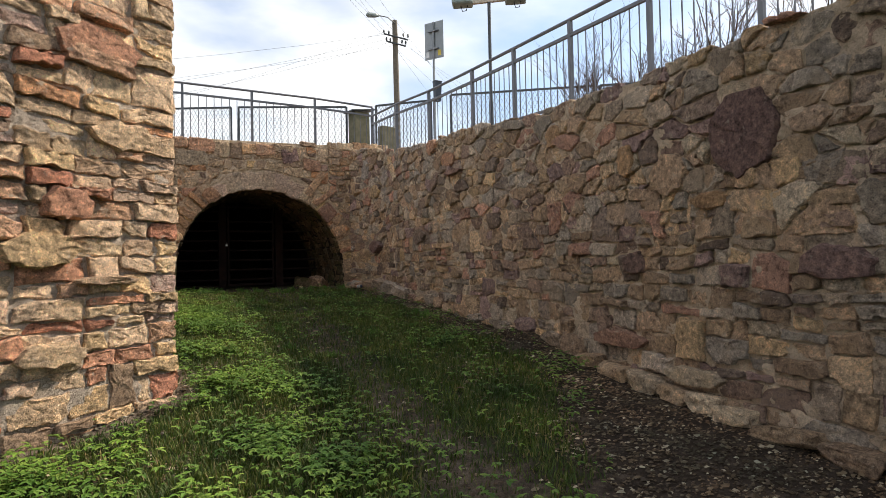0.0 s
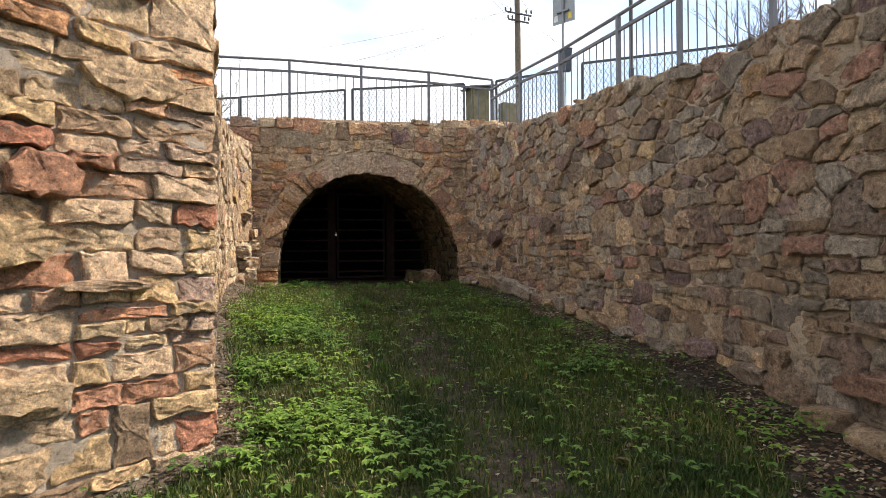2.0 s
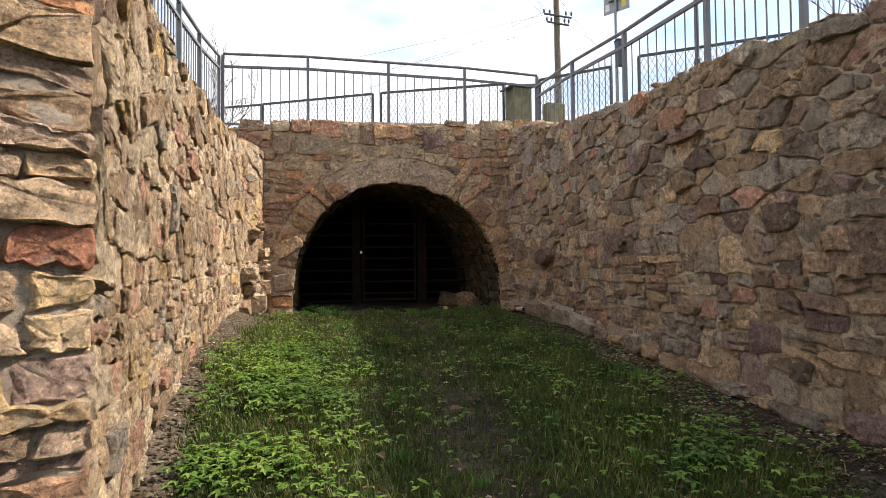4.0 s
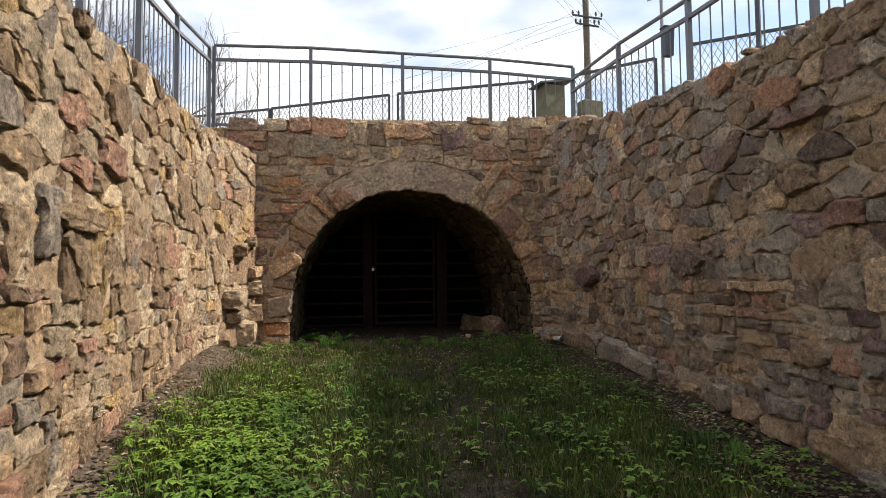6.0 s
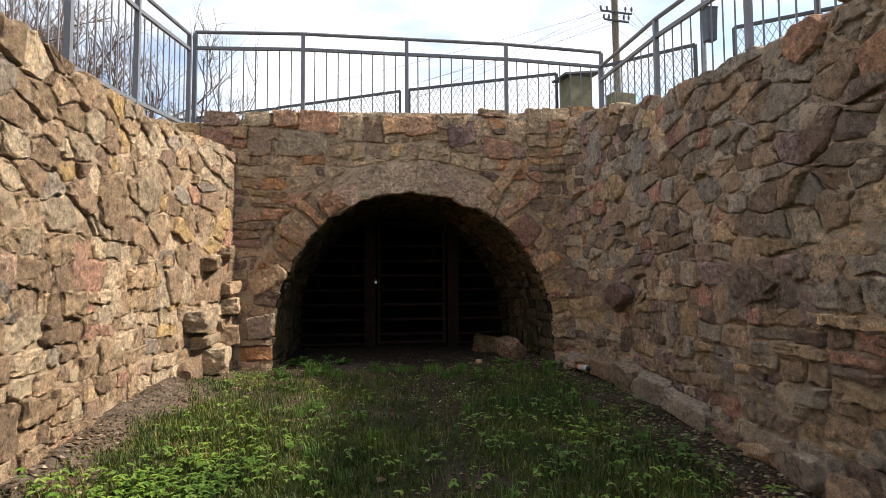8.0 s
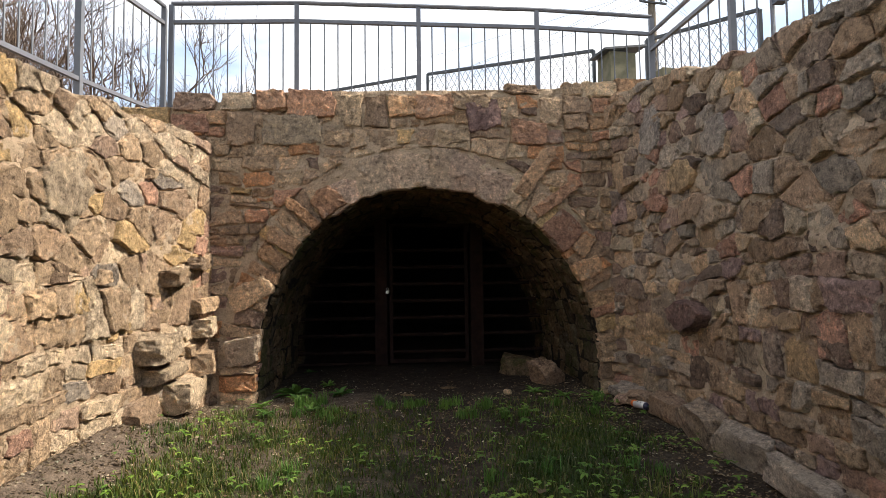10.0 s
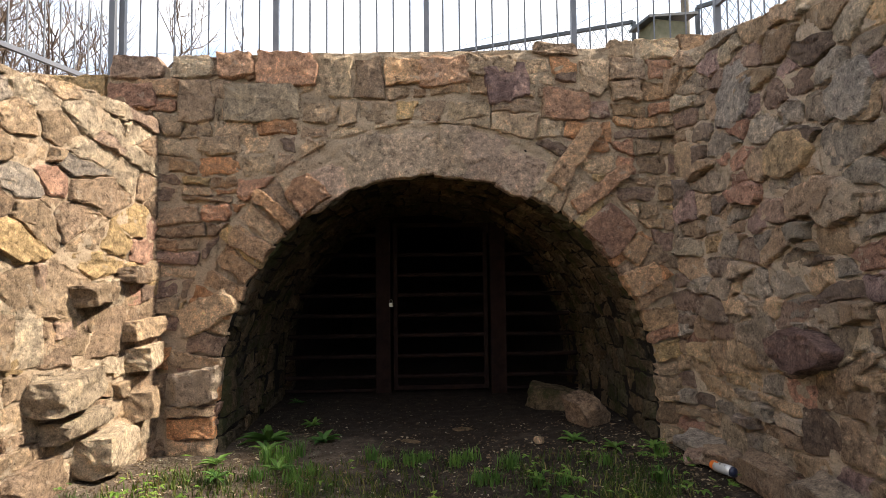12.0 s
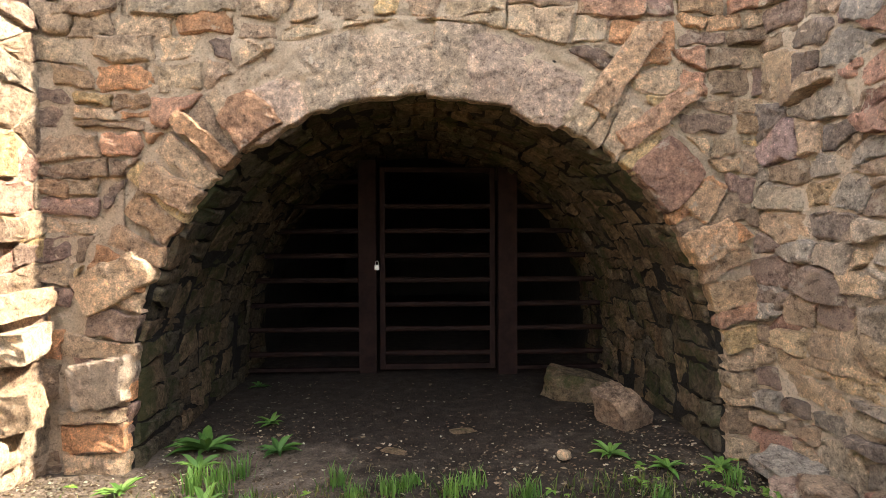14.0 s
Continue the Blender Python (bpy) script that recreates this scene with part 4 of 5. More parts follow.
# ---- iron gate in the tunnel ----
def build_gate():
    g = thing("iron_gate", "dark brown iron bar gate closing the tunnel", "gate", (ARCH_X, GATE_Y, 1.0))
    inv = Matrix.Translation(Vector(g.location)).inverted()

    def add(name, bm, label="", parent=None, material=M_GATE):
        bm.transform(inv)
        return part(name, bm, material, parent or g, label)

    def half(z):
        q = max(0.0, 1 - (max(0, z - ARCH_Z) / ARCH_R) ** 2)
        return ARCH_X - ARCH_RL * math.sqrt(q) + 0.05, ARCH_X + ARCH_R * math.sqrt(q) - 0.05
    for x0, x1 in ((1.80, 1.97), (3.12, 3.30)):
        bm = bmesh.new()
        bm_box(bm, x0, x1, GATE_Y - 0.05, GATE_Y + 0.05, 0.98, 3.02, 0.006)
        add("gate_post", bm)
    zs = [1.19 + 0.232 * i for i in range(8)]
    for z in zs:
        l, r = half(z)
        for a, b in ((l, 1.80), (3.30, r)):
            if b - a > 0.1:
                bm = bmesh.new()
                bm_bar(bm, (a, GATE_Y, z), (b, GATE_Y, z), 0.05, seg=8)
                add("bar", bm)
    for a, b in ((half(1.04)[0], 1.80), (3.30, half(1.04)[1])):
        bm = bmesh.new()
        bm_box(bm, a, b, GATE_Y - 0.025, GATE_Y + 0.025, 1.03, 1.06)
        add("bottom_rail", bm)
    bm = bmesh.new()
    for x0, x1 in ((2.0, 2.05), (3.04, 3.09)):
        bm_box(bm, x0, x1, GATE_Y - 0.03, GATE_Y + 0.02, 1.04, 2.95, 0.004)
    bm_box(bm, 2.05, 3.04, GATE_Y - 0.03, GATE_Y + 0.02, 1.04, 1.09, 0.004)
    bm_box(bm, 2.05, 3.04, GATE_Y - 0.03, GATE_Y + 0.02, 2.90, 2.95, 0.004)
    leaf = add("gate_leaf", bm)
    for z in zs[:-1]:
        bm = bmesh.new()
        bm_bar(bm, (2.05, GATE_Y, z), (3.04, GATE_Y, z), 0.05, seg=8)
        add("bar", bm, "", leaf)
    bm = bmesh.new()
    bm_box(bm, 1.952, 2.0, GATE_Y - 0.085, GATE_Y - 0.055, 1.985, 2.035, 0.006)
    lock = add("padlock", bm, "pale steel padlock", None, M_BRASS)
    bm = bmesh.new()
    bm_tube(bm, [(1.962, GATE_Y - 0.07, 2.03), (1.962, GATE_Y - 0.07, 2.06), (1.977, GATE_Y - 0.07, 2.072), (1.99, GATE_Y - 0.07, 2.06), (1.99, GATE_Y - 0.07, 2.03)], [0.004] * 5, 6)
    add("shackle", bm, "", lock, M_BRASS)


build_gate()


# ---- railings on the walls ----
def railing(name, label, posts, base, top, gap, bars, low_rail=True):
    """posts: (x, y) of the posts; base, top: heights at each post; bars between two posts."""
    f = thing(name, label, "railing", (*posts[0], base[0]))
    inv = Matrix.Translation(Vector(f.location)).inverted()

    def add(nm, bm):
        bm.transform(inv)
        part(nm, bm, M_STEEL, f)
    n = len(posts)
    for (x, y), b, t in zip(posts, base, top):
        bm = bmesh.new()
        k = min(range(n), key=lambda i: abs(posts[i][0] - x) + abs(posts[i][1] - y))
        o = posts[min(k + 1, n - 1)]
        q = posts[max(k - 1, 0)]
        bm_bar(bm, (x, y, b - 0.45), (x, y, t - 0.02), 0.05, 0.05, (o[0] - q[0], o[1] - q[1], 0))
        add("post", bm)
    for i in range(n - 1):
        a, b = Vector((*posts[i], 0)), Vector((*posts[i + 1], 0))
        for nm, off, w in (("handrail", 0.0, 0.05), ("middle_rail", gap, 0.04)):
            bm = bmesh.new()
            bm_bar(bm, a + Vector((0, 0, top[i] - off)), b + Vector((0, 0, top[i + 1] - off)), w, seg=8 if off == 0 else 0)
            add(nm, bm)
        if low_rail:
            bm = bmesh.new()
            bm_bar(bm, a + Vector((0, 0, base[i] + 0.02)), b + Vector((0, 0, base[i + 1] + 0.02)), 0.035)
            add("bottom_rail", bm)
        for k in range(1, bars):
            u = k / bars
            p = a.lerp(b, u)
            zb = base[i] + (base[i + 1] - base[i]) * u + 0.02
            zt = top[i] + (top[i + 1] - top[i]) * u - gap
            bm = bmesh.new()
            bm_bar(bm, p + Vector((0, 0, zb)), p + Vector((0, 0, zt)), 0.016, seg=6)
            add("bar", bm)


FY = 13.2
railing("railing", "grey steel railing with thin bars over the arch", [(-0.45, FY), (0.96, FY), (2.38, FY), (3.81, FY), (5.25, FY)], [4.15] * 5, [5.37, 5.42, 5.42, 5.42, 5.37], 0.22, 9)
railing("railing", "grey steel railing sloping along the wall top", [(5.2, 13.12), (5.0, 11.16), (5.0, 9.64), (5.0, 8.05), (5.0, 6.87), (5.0, 5.63), (5.0, 4.35), (5.0, 3.1), (5.0, 1.8), (5.0, 0.4)],
        [4.0, 3.85, 3.7, 3.62, 3.55, 3.48, 3.4, 3.32, 3.25, 3.2], [5.12, 4.9, 4.76, 4.68, 4.63, 4.58, 4.53, 4.4, 4.33, 4.26], 0.2, 9)
railing("railing", "grey steel railing stepping down along the wall", [(-0.5, 13.12), (-0.5, 11.4), (-0.47, 10.0), (-0.44, 8.7), (-0.4, 7.4)], [4.05, 3.82, 3.66, 3.5, 3.4], [5.3, 5.0, 4.8, 4.64, 4.5], 0.2, 9)


# ---- mesh panels by the road ----
def mesh_panel(a, b, top_a, top_b, height):
    a, b = Vector((*a, 0)), Vector((*b, 0))
    f = thing("fence_panel", "dark framed chain-link fence panel by the road", "fence", (a.x, a.y, top_a - height), "chain-link fence panels")
    inv = Matrix.Translation(Vector(f.location)).inverted()
    ln = (b - a).length

    def at(s, h):
        u = s / ln
        return a.lerp(b, u) + Vector((0, 0, top_a + (top_b - top_a) * u - height + h))
    for nm, p, q in (("top_rail", at(0, height), at(ln, height)), ("bottom_rail", at(0, 0.05), at(ln, 0.05)), ("post", at(0, 0), at(0, height)), ("post", at(ln, 0), at(ln, height))):
        bm = bmesh.new()
        bm_bar(bm, p, q, 0.05)
        bm.transform(inv)
        part(nm, bm, M_DARKFRAME, f)
    bm = bmesh.new()
    step, rise = 0.11, 2.0
    s = -height / rise
    while s < ln + height / rise:
        for sg in (1, -1):
            s0, s1 = s, s + sg * height / rise
            h0, h1 = 0.05, height - 0.02
            lo, hi = (s0, s1)
            ts = [0.0, 1.0]
            for lim in (0.0, ln):
                if (lo - lim) * (hi - lim) < 0:
                    ts.append((lim - lo) / (hi - lo))
            ts.sort()
            for t0, t1 in zip(ts, ts[1:]):
                mid = lo + (hi - lo) * (t0 + t1) / 2
                if 0 < mid < ln:
                    bm_bar(bm, at(lo + (hi - lo) * t0, h0 + (h1 - h0) * t0), at(lo + (hi - lo) * t1, h0 + (h1 - h0) * t1), 0.014, seg=3)
        s += step
    bm.transform(inv)
    part("wire_mesh", bm, M_WIRE, f, "zigzag galvanised wire mesh")


for a, b in (((-3.73, 20.67), (-0.3, 19.02)), ((-0.25, 18.96), (2.55, 17.46)), ((2.74, 17.35), (5.57, 16.07)), ((6.31, 15.6), (7.53, 14.44)), ((7.79, 13.74), (10.9, 11.42)), ((11.01, 11.34), (13.91, 9.16))):
    mesh_panel(a, b, 6.13, 6.13, 2.0)


# ---- timber posts at the end of the railing ----
def timber_post(x, y, w, d, h, turn, cap):
    f = thing("timber_post", "thick green-stained old timber post" + (" with a slanting lid" if cap else ""), "post", (x, y, 4.0))
    f.rotation_euler = (0, 0, radians(turn))
    bm = bmesh.new()
    bm_box(bm, -w / 2, w / 2, -d / 2, d / 2, -0.3, h, 0.012)
    part("body", bm, M_MOSSWOOD, f)
    if cap:
        bm = bmesh.new()
        bm_bar(bm, (-w * 0.75, 0, h + 0.0), (w * 0.85, 0, h + 0.12), 0.035, d * 1.3)
        part("lid", bm, M_DARKFRAME, f, "dark slanting lid")


timber_post(5.78, 15.6, 0.48, 0.4, 1.85, 10, True)
timber_post(6.35, 14.9, 0.45, 0.25, 1.35, 10, False)


# ---- utility pole, sign and floodlights beyond the railing ----
def utility_pole(x, y, top):
    f = thing("utility_pole", "tall weathered timber utility pole with insulators", "utility pole", (x, y, 4.2))
    h = top - 4.2
    bm = bmesh.new()
    bm_tube(bm, [(0, 0, -0.5), (0.05, 0, h * 0.5), (0.0, 0, h)], [0.2, 0.175, 0.15], 12)
    part("pole", bm, M_WOOD, f)
    for z, w in ((h - 0.95, 0.75), (h - 1.35, 0.6)):
        bm = bmesh.new()
        bm_bar(bm, (-w, -0.17, z), (w, -0.17, z - 0.1), 0.07)
        arm = part("crossarm", bm, M_DARKFRAME, f)
        for q in (-w, -w * 0.6, w * 0.6, w):
            bm = bmesh.new()
            bm_tube(bm, [(q, -0.17, z), (q, -0.17, z + 0.12), (q, -0.17, z + 0.22)], [0.025, 0.06, 0.045], 8)
            part("insulator", bm, M_DARKFRAME, arm)
    bm = bmesh.new()
    bm_tube(bm, [(0, -0.1, h - 0.25), (-0.5, -0.2, h + 0.02), (-1.1, -0.25, h)], [0.035, 0.03, 0.03], 8)
    arm = part("lamp_arm", bm, M_DARKFRAME, f)
    bm = bmesh.new()
    bm_tube(bm, [(-1.05, -0.25, h), (-1.3, -0.26, h - 0.03), (-1.75, -0.28, h - 0.1), (-1.85, -0.28, h - 0.12)], [0.05, 0.13, 0.14, 0.05], 10)
    part("lamp_head", bm, M_LAMP, arm, "grey street lamp head")
    for k, (dx, z) in enumerate(((-0.75, h - 0.85), (0.75, h - 0.9), (-0.6, h - 1.25), (0.6, h - 1.3), (-0.4, h - 0.9))):
        for way, drop in (((-20, -24), 5.0), ((-22, 26), -0.5), ((24, 24), -1.0)):
            pts = []
            for i in range(9):
                u = i / 8
                pts.append((dx + way[0] * u * (1 + 0.12 * k), -0.17 + way[1] * u, z + (drop + (k - 2) * 0.9) * u - 3.2 * u * (1 - u)))
            bm = bmesh.new()
            bm_tube(bm, pts, [0.007] * 9, 4)
            part("cable", bm, M_DARKFRAME, f)


utility_pole(13.35, 30.0, 15.5)


def road_sign(x, y):
    f = thing("road_sign", "rear of a grey road sign on a steel pole", "road sign", (x, y, 4.1))
    bm = bmesh.new()
    bm_tube(bm, [(0, 0, -0.4), (0, 0, 4.1)], [0.032, 0.032], 10)
    part("pole", bm, M_WIRE, f)
    turn = pose(0, 0, 0, 0, 0, -58)
    bm = bmesh.new()
    bm_box(bm, -0.3, 0.3, 0.035, 0.05, 3.08, 4.12, 0.004)
    bm.transform(turn)
    plate = part("plate", bm, M_SIGN, f, "bare metal rear of a sign plate")
    for z in (3.35, 3.85):
        bm = bmesh.new()
        bm_box(bm, -0.16, 0.16, -0.04, 0.035, z - 0.02, z + 0.02)
        bm.transform(turn)
        part("bracket", bm, M_WIRE, plate)
    for x0, m in ((-0.26, M_WHITE), (0.12, M_YELLOW)):
        bm = bmesh.new()
        bm_box(bm, x0, x0 + 0.1, 0.03, 0.036, 3.15, 3.3)
        bm.transform(turn)
        part("sticker", bm, m, plate)
    b = thing("waste_bin", "small dark plastic bin hung on the sign pole", "bin", (x, y, 4.1))
    bm = bmesh.new()
    vs = []
    for z, s in ((1.85, 0.08), (2.38, 0.1)):
        vs.append([bm.verts.new((0.03 + sx * s, -0.12 + sy * s * 0.8, z)) for sx, sy in ((-1, -1), (1, -1), (1, 1), (-1, 1))])
    for i in range(4):
        bm.faces.new((vs[0][i], vs[0][(i + 1) % 4], vs[1][(i + 1) % 4], vs[1][i]))
    bm.faces.new(vs[0][::-1])
    bm.faces.new(vs[1])
    part("bin_body", bm, M_BIN, b)
    bm = bmesh.new()
    bm_box(bm, -0.085, 0.145, -0.21, -0.033, 2.381, 2.41, 0.008)
    part("rim", bm, M_BIN, b)


road_sign(7.42, 14.0)


def floodlight_mast(x, y, top):
    f = thing("floodlight_mast", "dark steel mast with two floodlights", "lamp post", (x, y, 3.9))
    h = top - 3.9
    bm = bmesh.new()
    bm_tube(bm, [(0, 0, -0.5), (0, 0, 1.9), (0, 0, 1.95), (0, 0, h)], [0.06, 0.06, 0.045, 0.045], 10)
    part("mast", bm, M_DARKFRAME, f)
    bm = bmesh.new()
    bm_bar(bm, (-0.5, 0.35, h), (0.5, -0.35, h + 0.05), 0.09)
    part("crossarm", bm, M_CREAM, f, "cream painted cross bar")
    for q in (-0.72, 0.72):
        bm = bmesh.new()
        bm_box(bm, q - 0.28, q + 0.28, -0.2, 0.2, h - 0.06, h + 0.3, 0.03)
        bm.transform(pose(0, 0, 0, 0, 0, -35))
        head = part("floodlight", bm, M_LAMP, f, "grey-green floodlight housing")
        bm = bmesh.new()
        bm_tube(bm, [(q - 0.05, 0, h - 0.05), (q, 0, h - 0.22), (q + 0.1, 0, h - 0.2), (q + 0.14, 0, h - 0.05)], [0.012] * 4, 6)
        bm.transform(pose(0, 0, 0, 0, 0, -35))
        part("cable", bm, M_BLACK, head)


floodlight_mast(8.57, 12.9, 8.55)


# ---- bare shrubs ----
def shrub(x, y, z, size, stems, seed):
    r = random.Random(seed)
    f = thing("shrub", "leafless shrub with tangled brown twigs", "shrub", (x, y, z), "bare shrubs beyond the railing")

    def grow(bm, p, d, ln, rad, depth):
        pts, q, w = [p.copy()], p.copy(), d.copy()
        for i in range(3):
            w = (w + Vector((r.uniform(-1, 1), r.uniform(-1, 1), r.uniform(-0.5, 0.8))) * 0.28).normalized()
            q = q + w * ln / 3
            pts.append(q.copy())
        bm_tube(bm, pts, [rad, rad * 0.85, rad * 0.7, rad * 0.5], 4)
        if depth:
            for k in range(r.choice((2, 3, 4))):
                s = pts[r.choice((1, 2, 3))]
                nd = (w + Vector((r.uniform(-1, 1), r.uniform(-1, 1), r.uniform(-0.3, 1.0))) * 0.8).normalized()
                grow(bm, s, nd, ln * r.uniform(0.55, 0.85), rad * 0.6, depth - 1)
    for k in range(stems):
        an = r.uniform(0, 6.28)
        d = Vector((math.cos(an) * 0.55, math.sin(an) * 0.55, 1)).normalized()
        bm = bmesh.new()
        grow(bm, Vector((math.cos(an) * 0.2 * size, math.sin(an) * 0.2 * size, -0.1)), d, size * r.uniform(0.3, 0.45), 0.009 * size, 4)
        part("branch", bm, M_TWIG, f)


for k, (x, y, s) in enumerate(((9.3, 8.9, 2.4), (9.2, 8.0, 2.7), (9.1, 7.0, 2.7), (9.2, 6.1, 2.8))):
    shrub(x, y, 3.75, s, 8, 40 + k)
for k, (x, y, s) in enumerate(((-1.9, 16.0, 2.9), (-2.9, 15.4, 3.2), (-3.8, 14.4, 3.0), (-2.9, 13.0, 2.3), (-2.4, 11.5, 1.9))):
    shrub(x, y, 3.8, s, 15, 60 + k)


# ---- loose stones ----
def boulder(name, label, at, size, seed, turn=(0, 0, 0), material=None, square=0.7):
    bm = bmesh.new()
    bmesh.ops.create_icosphere(bm, subdivisions=3, radius=1.0)
    for v in bm.verts:
        p = v.co.copy()
        box = max(abs(p.x), abs(p.y), abs(p.z))
        p = p.lerp(p / box * 0.85, square)
        p *= 1 + 0.12 * noise.noise(v.co * 1.6 + Vector((seed, 0, 0))) + 0.05 * noise.noise(v.co * 4.0 + Vector((seed, 3, 0)))
        v.co = Vector((p.x * size[0], p.y * size[1], p.z * size[2]))
    ob = part(name, bm, material or M_STONE_E)
    ob.matrix_world = pose(*at, *turn)
    return tagged(ob, label, "stone")


def block(name, label, at, size, turn, material, seed, rough=1.0, wall=None):
    """A roughly broken block of stone; size is half its length, breadth and height. With a wall it is built into that wall."""
    r = random.Random(seed)
    planes = []
    for _ in range(9):
        n = Vector((r.uniform(-1, 1), r.uniform(-1, 1), r.uniform(-1, 1))).normalized()
        planes.append((n, (abs(n.x) + abs(n.y) + abs(n.z)) * r.uniform(0.66, 0.86) if rough > 1.2 else (abs(n.x) + abs(n.y) + abs(n.z)) * r.uniform(0.76, 0.95)))
    bm = bmesh.new()
    bmesh.ops.create_cube(bm, size=2.0)
    bmesh.ops.subdivide_edges(bm, edges=bm.edges[:], cuts=6, use_grid_fill=True)
    for v in bm.verts:
        p = v.co.copy()
        for n, d in planes:
            over = p.dot(n) - d
            if over > 0:
                p -= n * over
        e = noise.noise_vector(p * 1.1 + Vector((seed * 7.0, 0, 0))) * 0.14 * rough + noise.noise_vector(p * 3.1 + Vector((0, seed * 5.0, 0))) * 0.06 * rough + noise.noise_vector(p * 7.0 + Vector((0, seed * 5.0, 0))) * 0.03
        v.co = Vector(((p.x + e.x) * size[0], (p.y + e.y) * size[1], (p.z + e.z) * size[2]))
    ob = part(name, bm, material, wall)
    ob.matrix_world = pose(*at, *turn)
    return ob if wall else tagged(ob, label, "stone")


block("loose_stone", "roughly squared tan stone lying at the tunnel mouth", (3.76, 12.96, 1.09), (0.13, 0.15, 0.14), (12, -18, 25), M_STONE_B, 3, 1.6)
block("loose_stone", "long dark stone lying in the tunnel", (3.64, 13.6, 1.07), (0.25, 0.13, 0.12), (0, 12, -20), M_STONE_T, 8, 1.5)
for k, (x, y, z, a, b, c, q) in enumerate(((4.3, 11.98, 1.05, 0.11, 0.15, 0.06, 20), (4.2, 11.85, 1.02, 0.07, 0.1, 0.035, -30), (4.33, 11.72, 1.05, 0.09, 0.12, 0.05, 60), (4.38, 11.3, 1.05, 0.1, 0.22, 0.1, 5), (4.36, 10.75, 1.05, 0.09, 0.26, 0.14, -4), (4.36, 10.2, 1.0, 0.09, 0.24, 0.15, 3), (4.33, 9.6, 0.96, 0.08, 0.26, 0.1, 4))):
    block("fallen_stone", "broken brown stone fallen against the foot of the wall", (x, y, z), (a, b, c), (8, -10, q), M_STONE_R, 20 + k, 1.5)
boulder("brick_fragment", "small broken red brick on the soil", (3.2, 12.35, 1.02), (0.04, 0.035, 0.03), 4, (0, 0, 20), M_STONE_P)


# blocks that stand out like steps where the left wall meets the arch wall
for k, (y, z, out, half, tall, q) in enumerate(((11.42, 1.63, 0.05, 0.24, 0.1, 4), (11.5, 1.42, 0.02, 0.22, 0.06, -3), (11.72, 1.2, 0.05, 0.2, 0.13, 3), (12.12, 1.75, 0.02, 0.16, 0.085, 8), (12.1, 1.95, 0.0, 0.19, 0.065, -6), (12.08, 1.42, 0.03, 0.1, 0.1, 12), (11.62, 2.2, 0.0, 0.17, 0.07, 6), (12.0, 2.33, -0.02, 0.15, 0.06, 4), (11.2, 1.15, 0.0, 0.2, 0.12, 0))):
    block("stone", "", (left_x(y) + out, y, z), (0.13, half, tall), (3, -4, q), M_STONE_L, 40 + k, 1.0, wall_left)


# ledge of foot stones along the right wall
r6 = random.Random(31)
y = 1.2
while y < 11.4:
    half = r6.uniform(0.12, 0.24)
    y += half
    low = y < 4.4
    tall = r6.uniform(0.05, 0.08) if low else r6.uniform(0.05, 0.11)
    block("stone", "", (right_x(y) - (0.1 if low else -0.02), y, ground_z(right_x(y) - 0.1, y) + tall * (0.7 if low else 0.9)), (0.11, half * 0.9, tall), (r6.uniform(-6, 6), r6.uniform(-8, 8), r6.uniform(-6, 6)), M_STONE_L if low else M_STONE_R, 300 + int(y * 20), 1.3, wall_right)
    y += half * (0.9 if low else r6.uniform(0.8, 2.2))


# ---- drinks can ----
def can(x, y, z):
    f = thing("drinks_can", "crumpled white and orange drinks can on the soil", "can", (x, y, z))
    f.rotation_euler = (0, radians(90), radians(105))
    for nm, z0, z1, r0, r1_, m in (("body", -0.085, 0.045, 0.033, 0.033, M_CAN), ("band", 0.045, 0.085, 0.033, 0.029, M_ORANGE), ("base", -0.11, -0.085, 0.028, 0.033, M_NAVY)):
        bm = bmesh.new()
        zz = np.linspace(z0, z1, 5)
        bm_tube(bm, [(0.003 * math.sin(30 * q), 0.003 * math.cos(40 * q), q) for q in zz], list(np.linspace(r0, r1_, 5)), 16)
        part(nm, bm, m, f, smooth=True)
    bm = bmesh.new()
    bm_tube(bm, [(0, 0, 0.0855), (0, 0, 0.091)], [0.027, 0.025], 16)
    part("rim", bm, M_WIRE, f)
    for z0, an, ln, m in ((-0.05, 2.6, 0.05, M_NAVY), (-0.02, 3.1, 0.06, M_BLACK), (0.015, 2.7, 0.025, M_ORANGE), (-0.04, 3.5, 0.035, M_NAVY)):
        bm = bmesh.new()
        strip = [[bm.verts.new((0.0345 * math.cos(an + a), 0.0345 * math.sin(an + a), z0 + b)) for a in (-0.16, 0.0, 0.16)] for b in (0.0, ln)]
        for q in (0, 1):
            bm.faces.new((strip[0][q], strip[0][q + 1], strip[1][q + 1], strip[1][q]))
        part("printed_bar", bm, m, f)


can(4.225, 11.55, 1.03)

# ---- plants on the ground ----
nrng = np.random.default_rng(5)


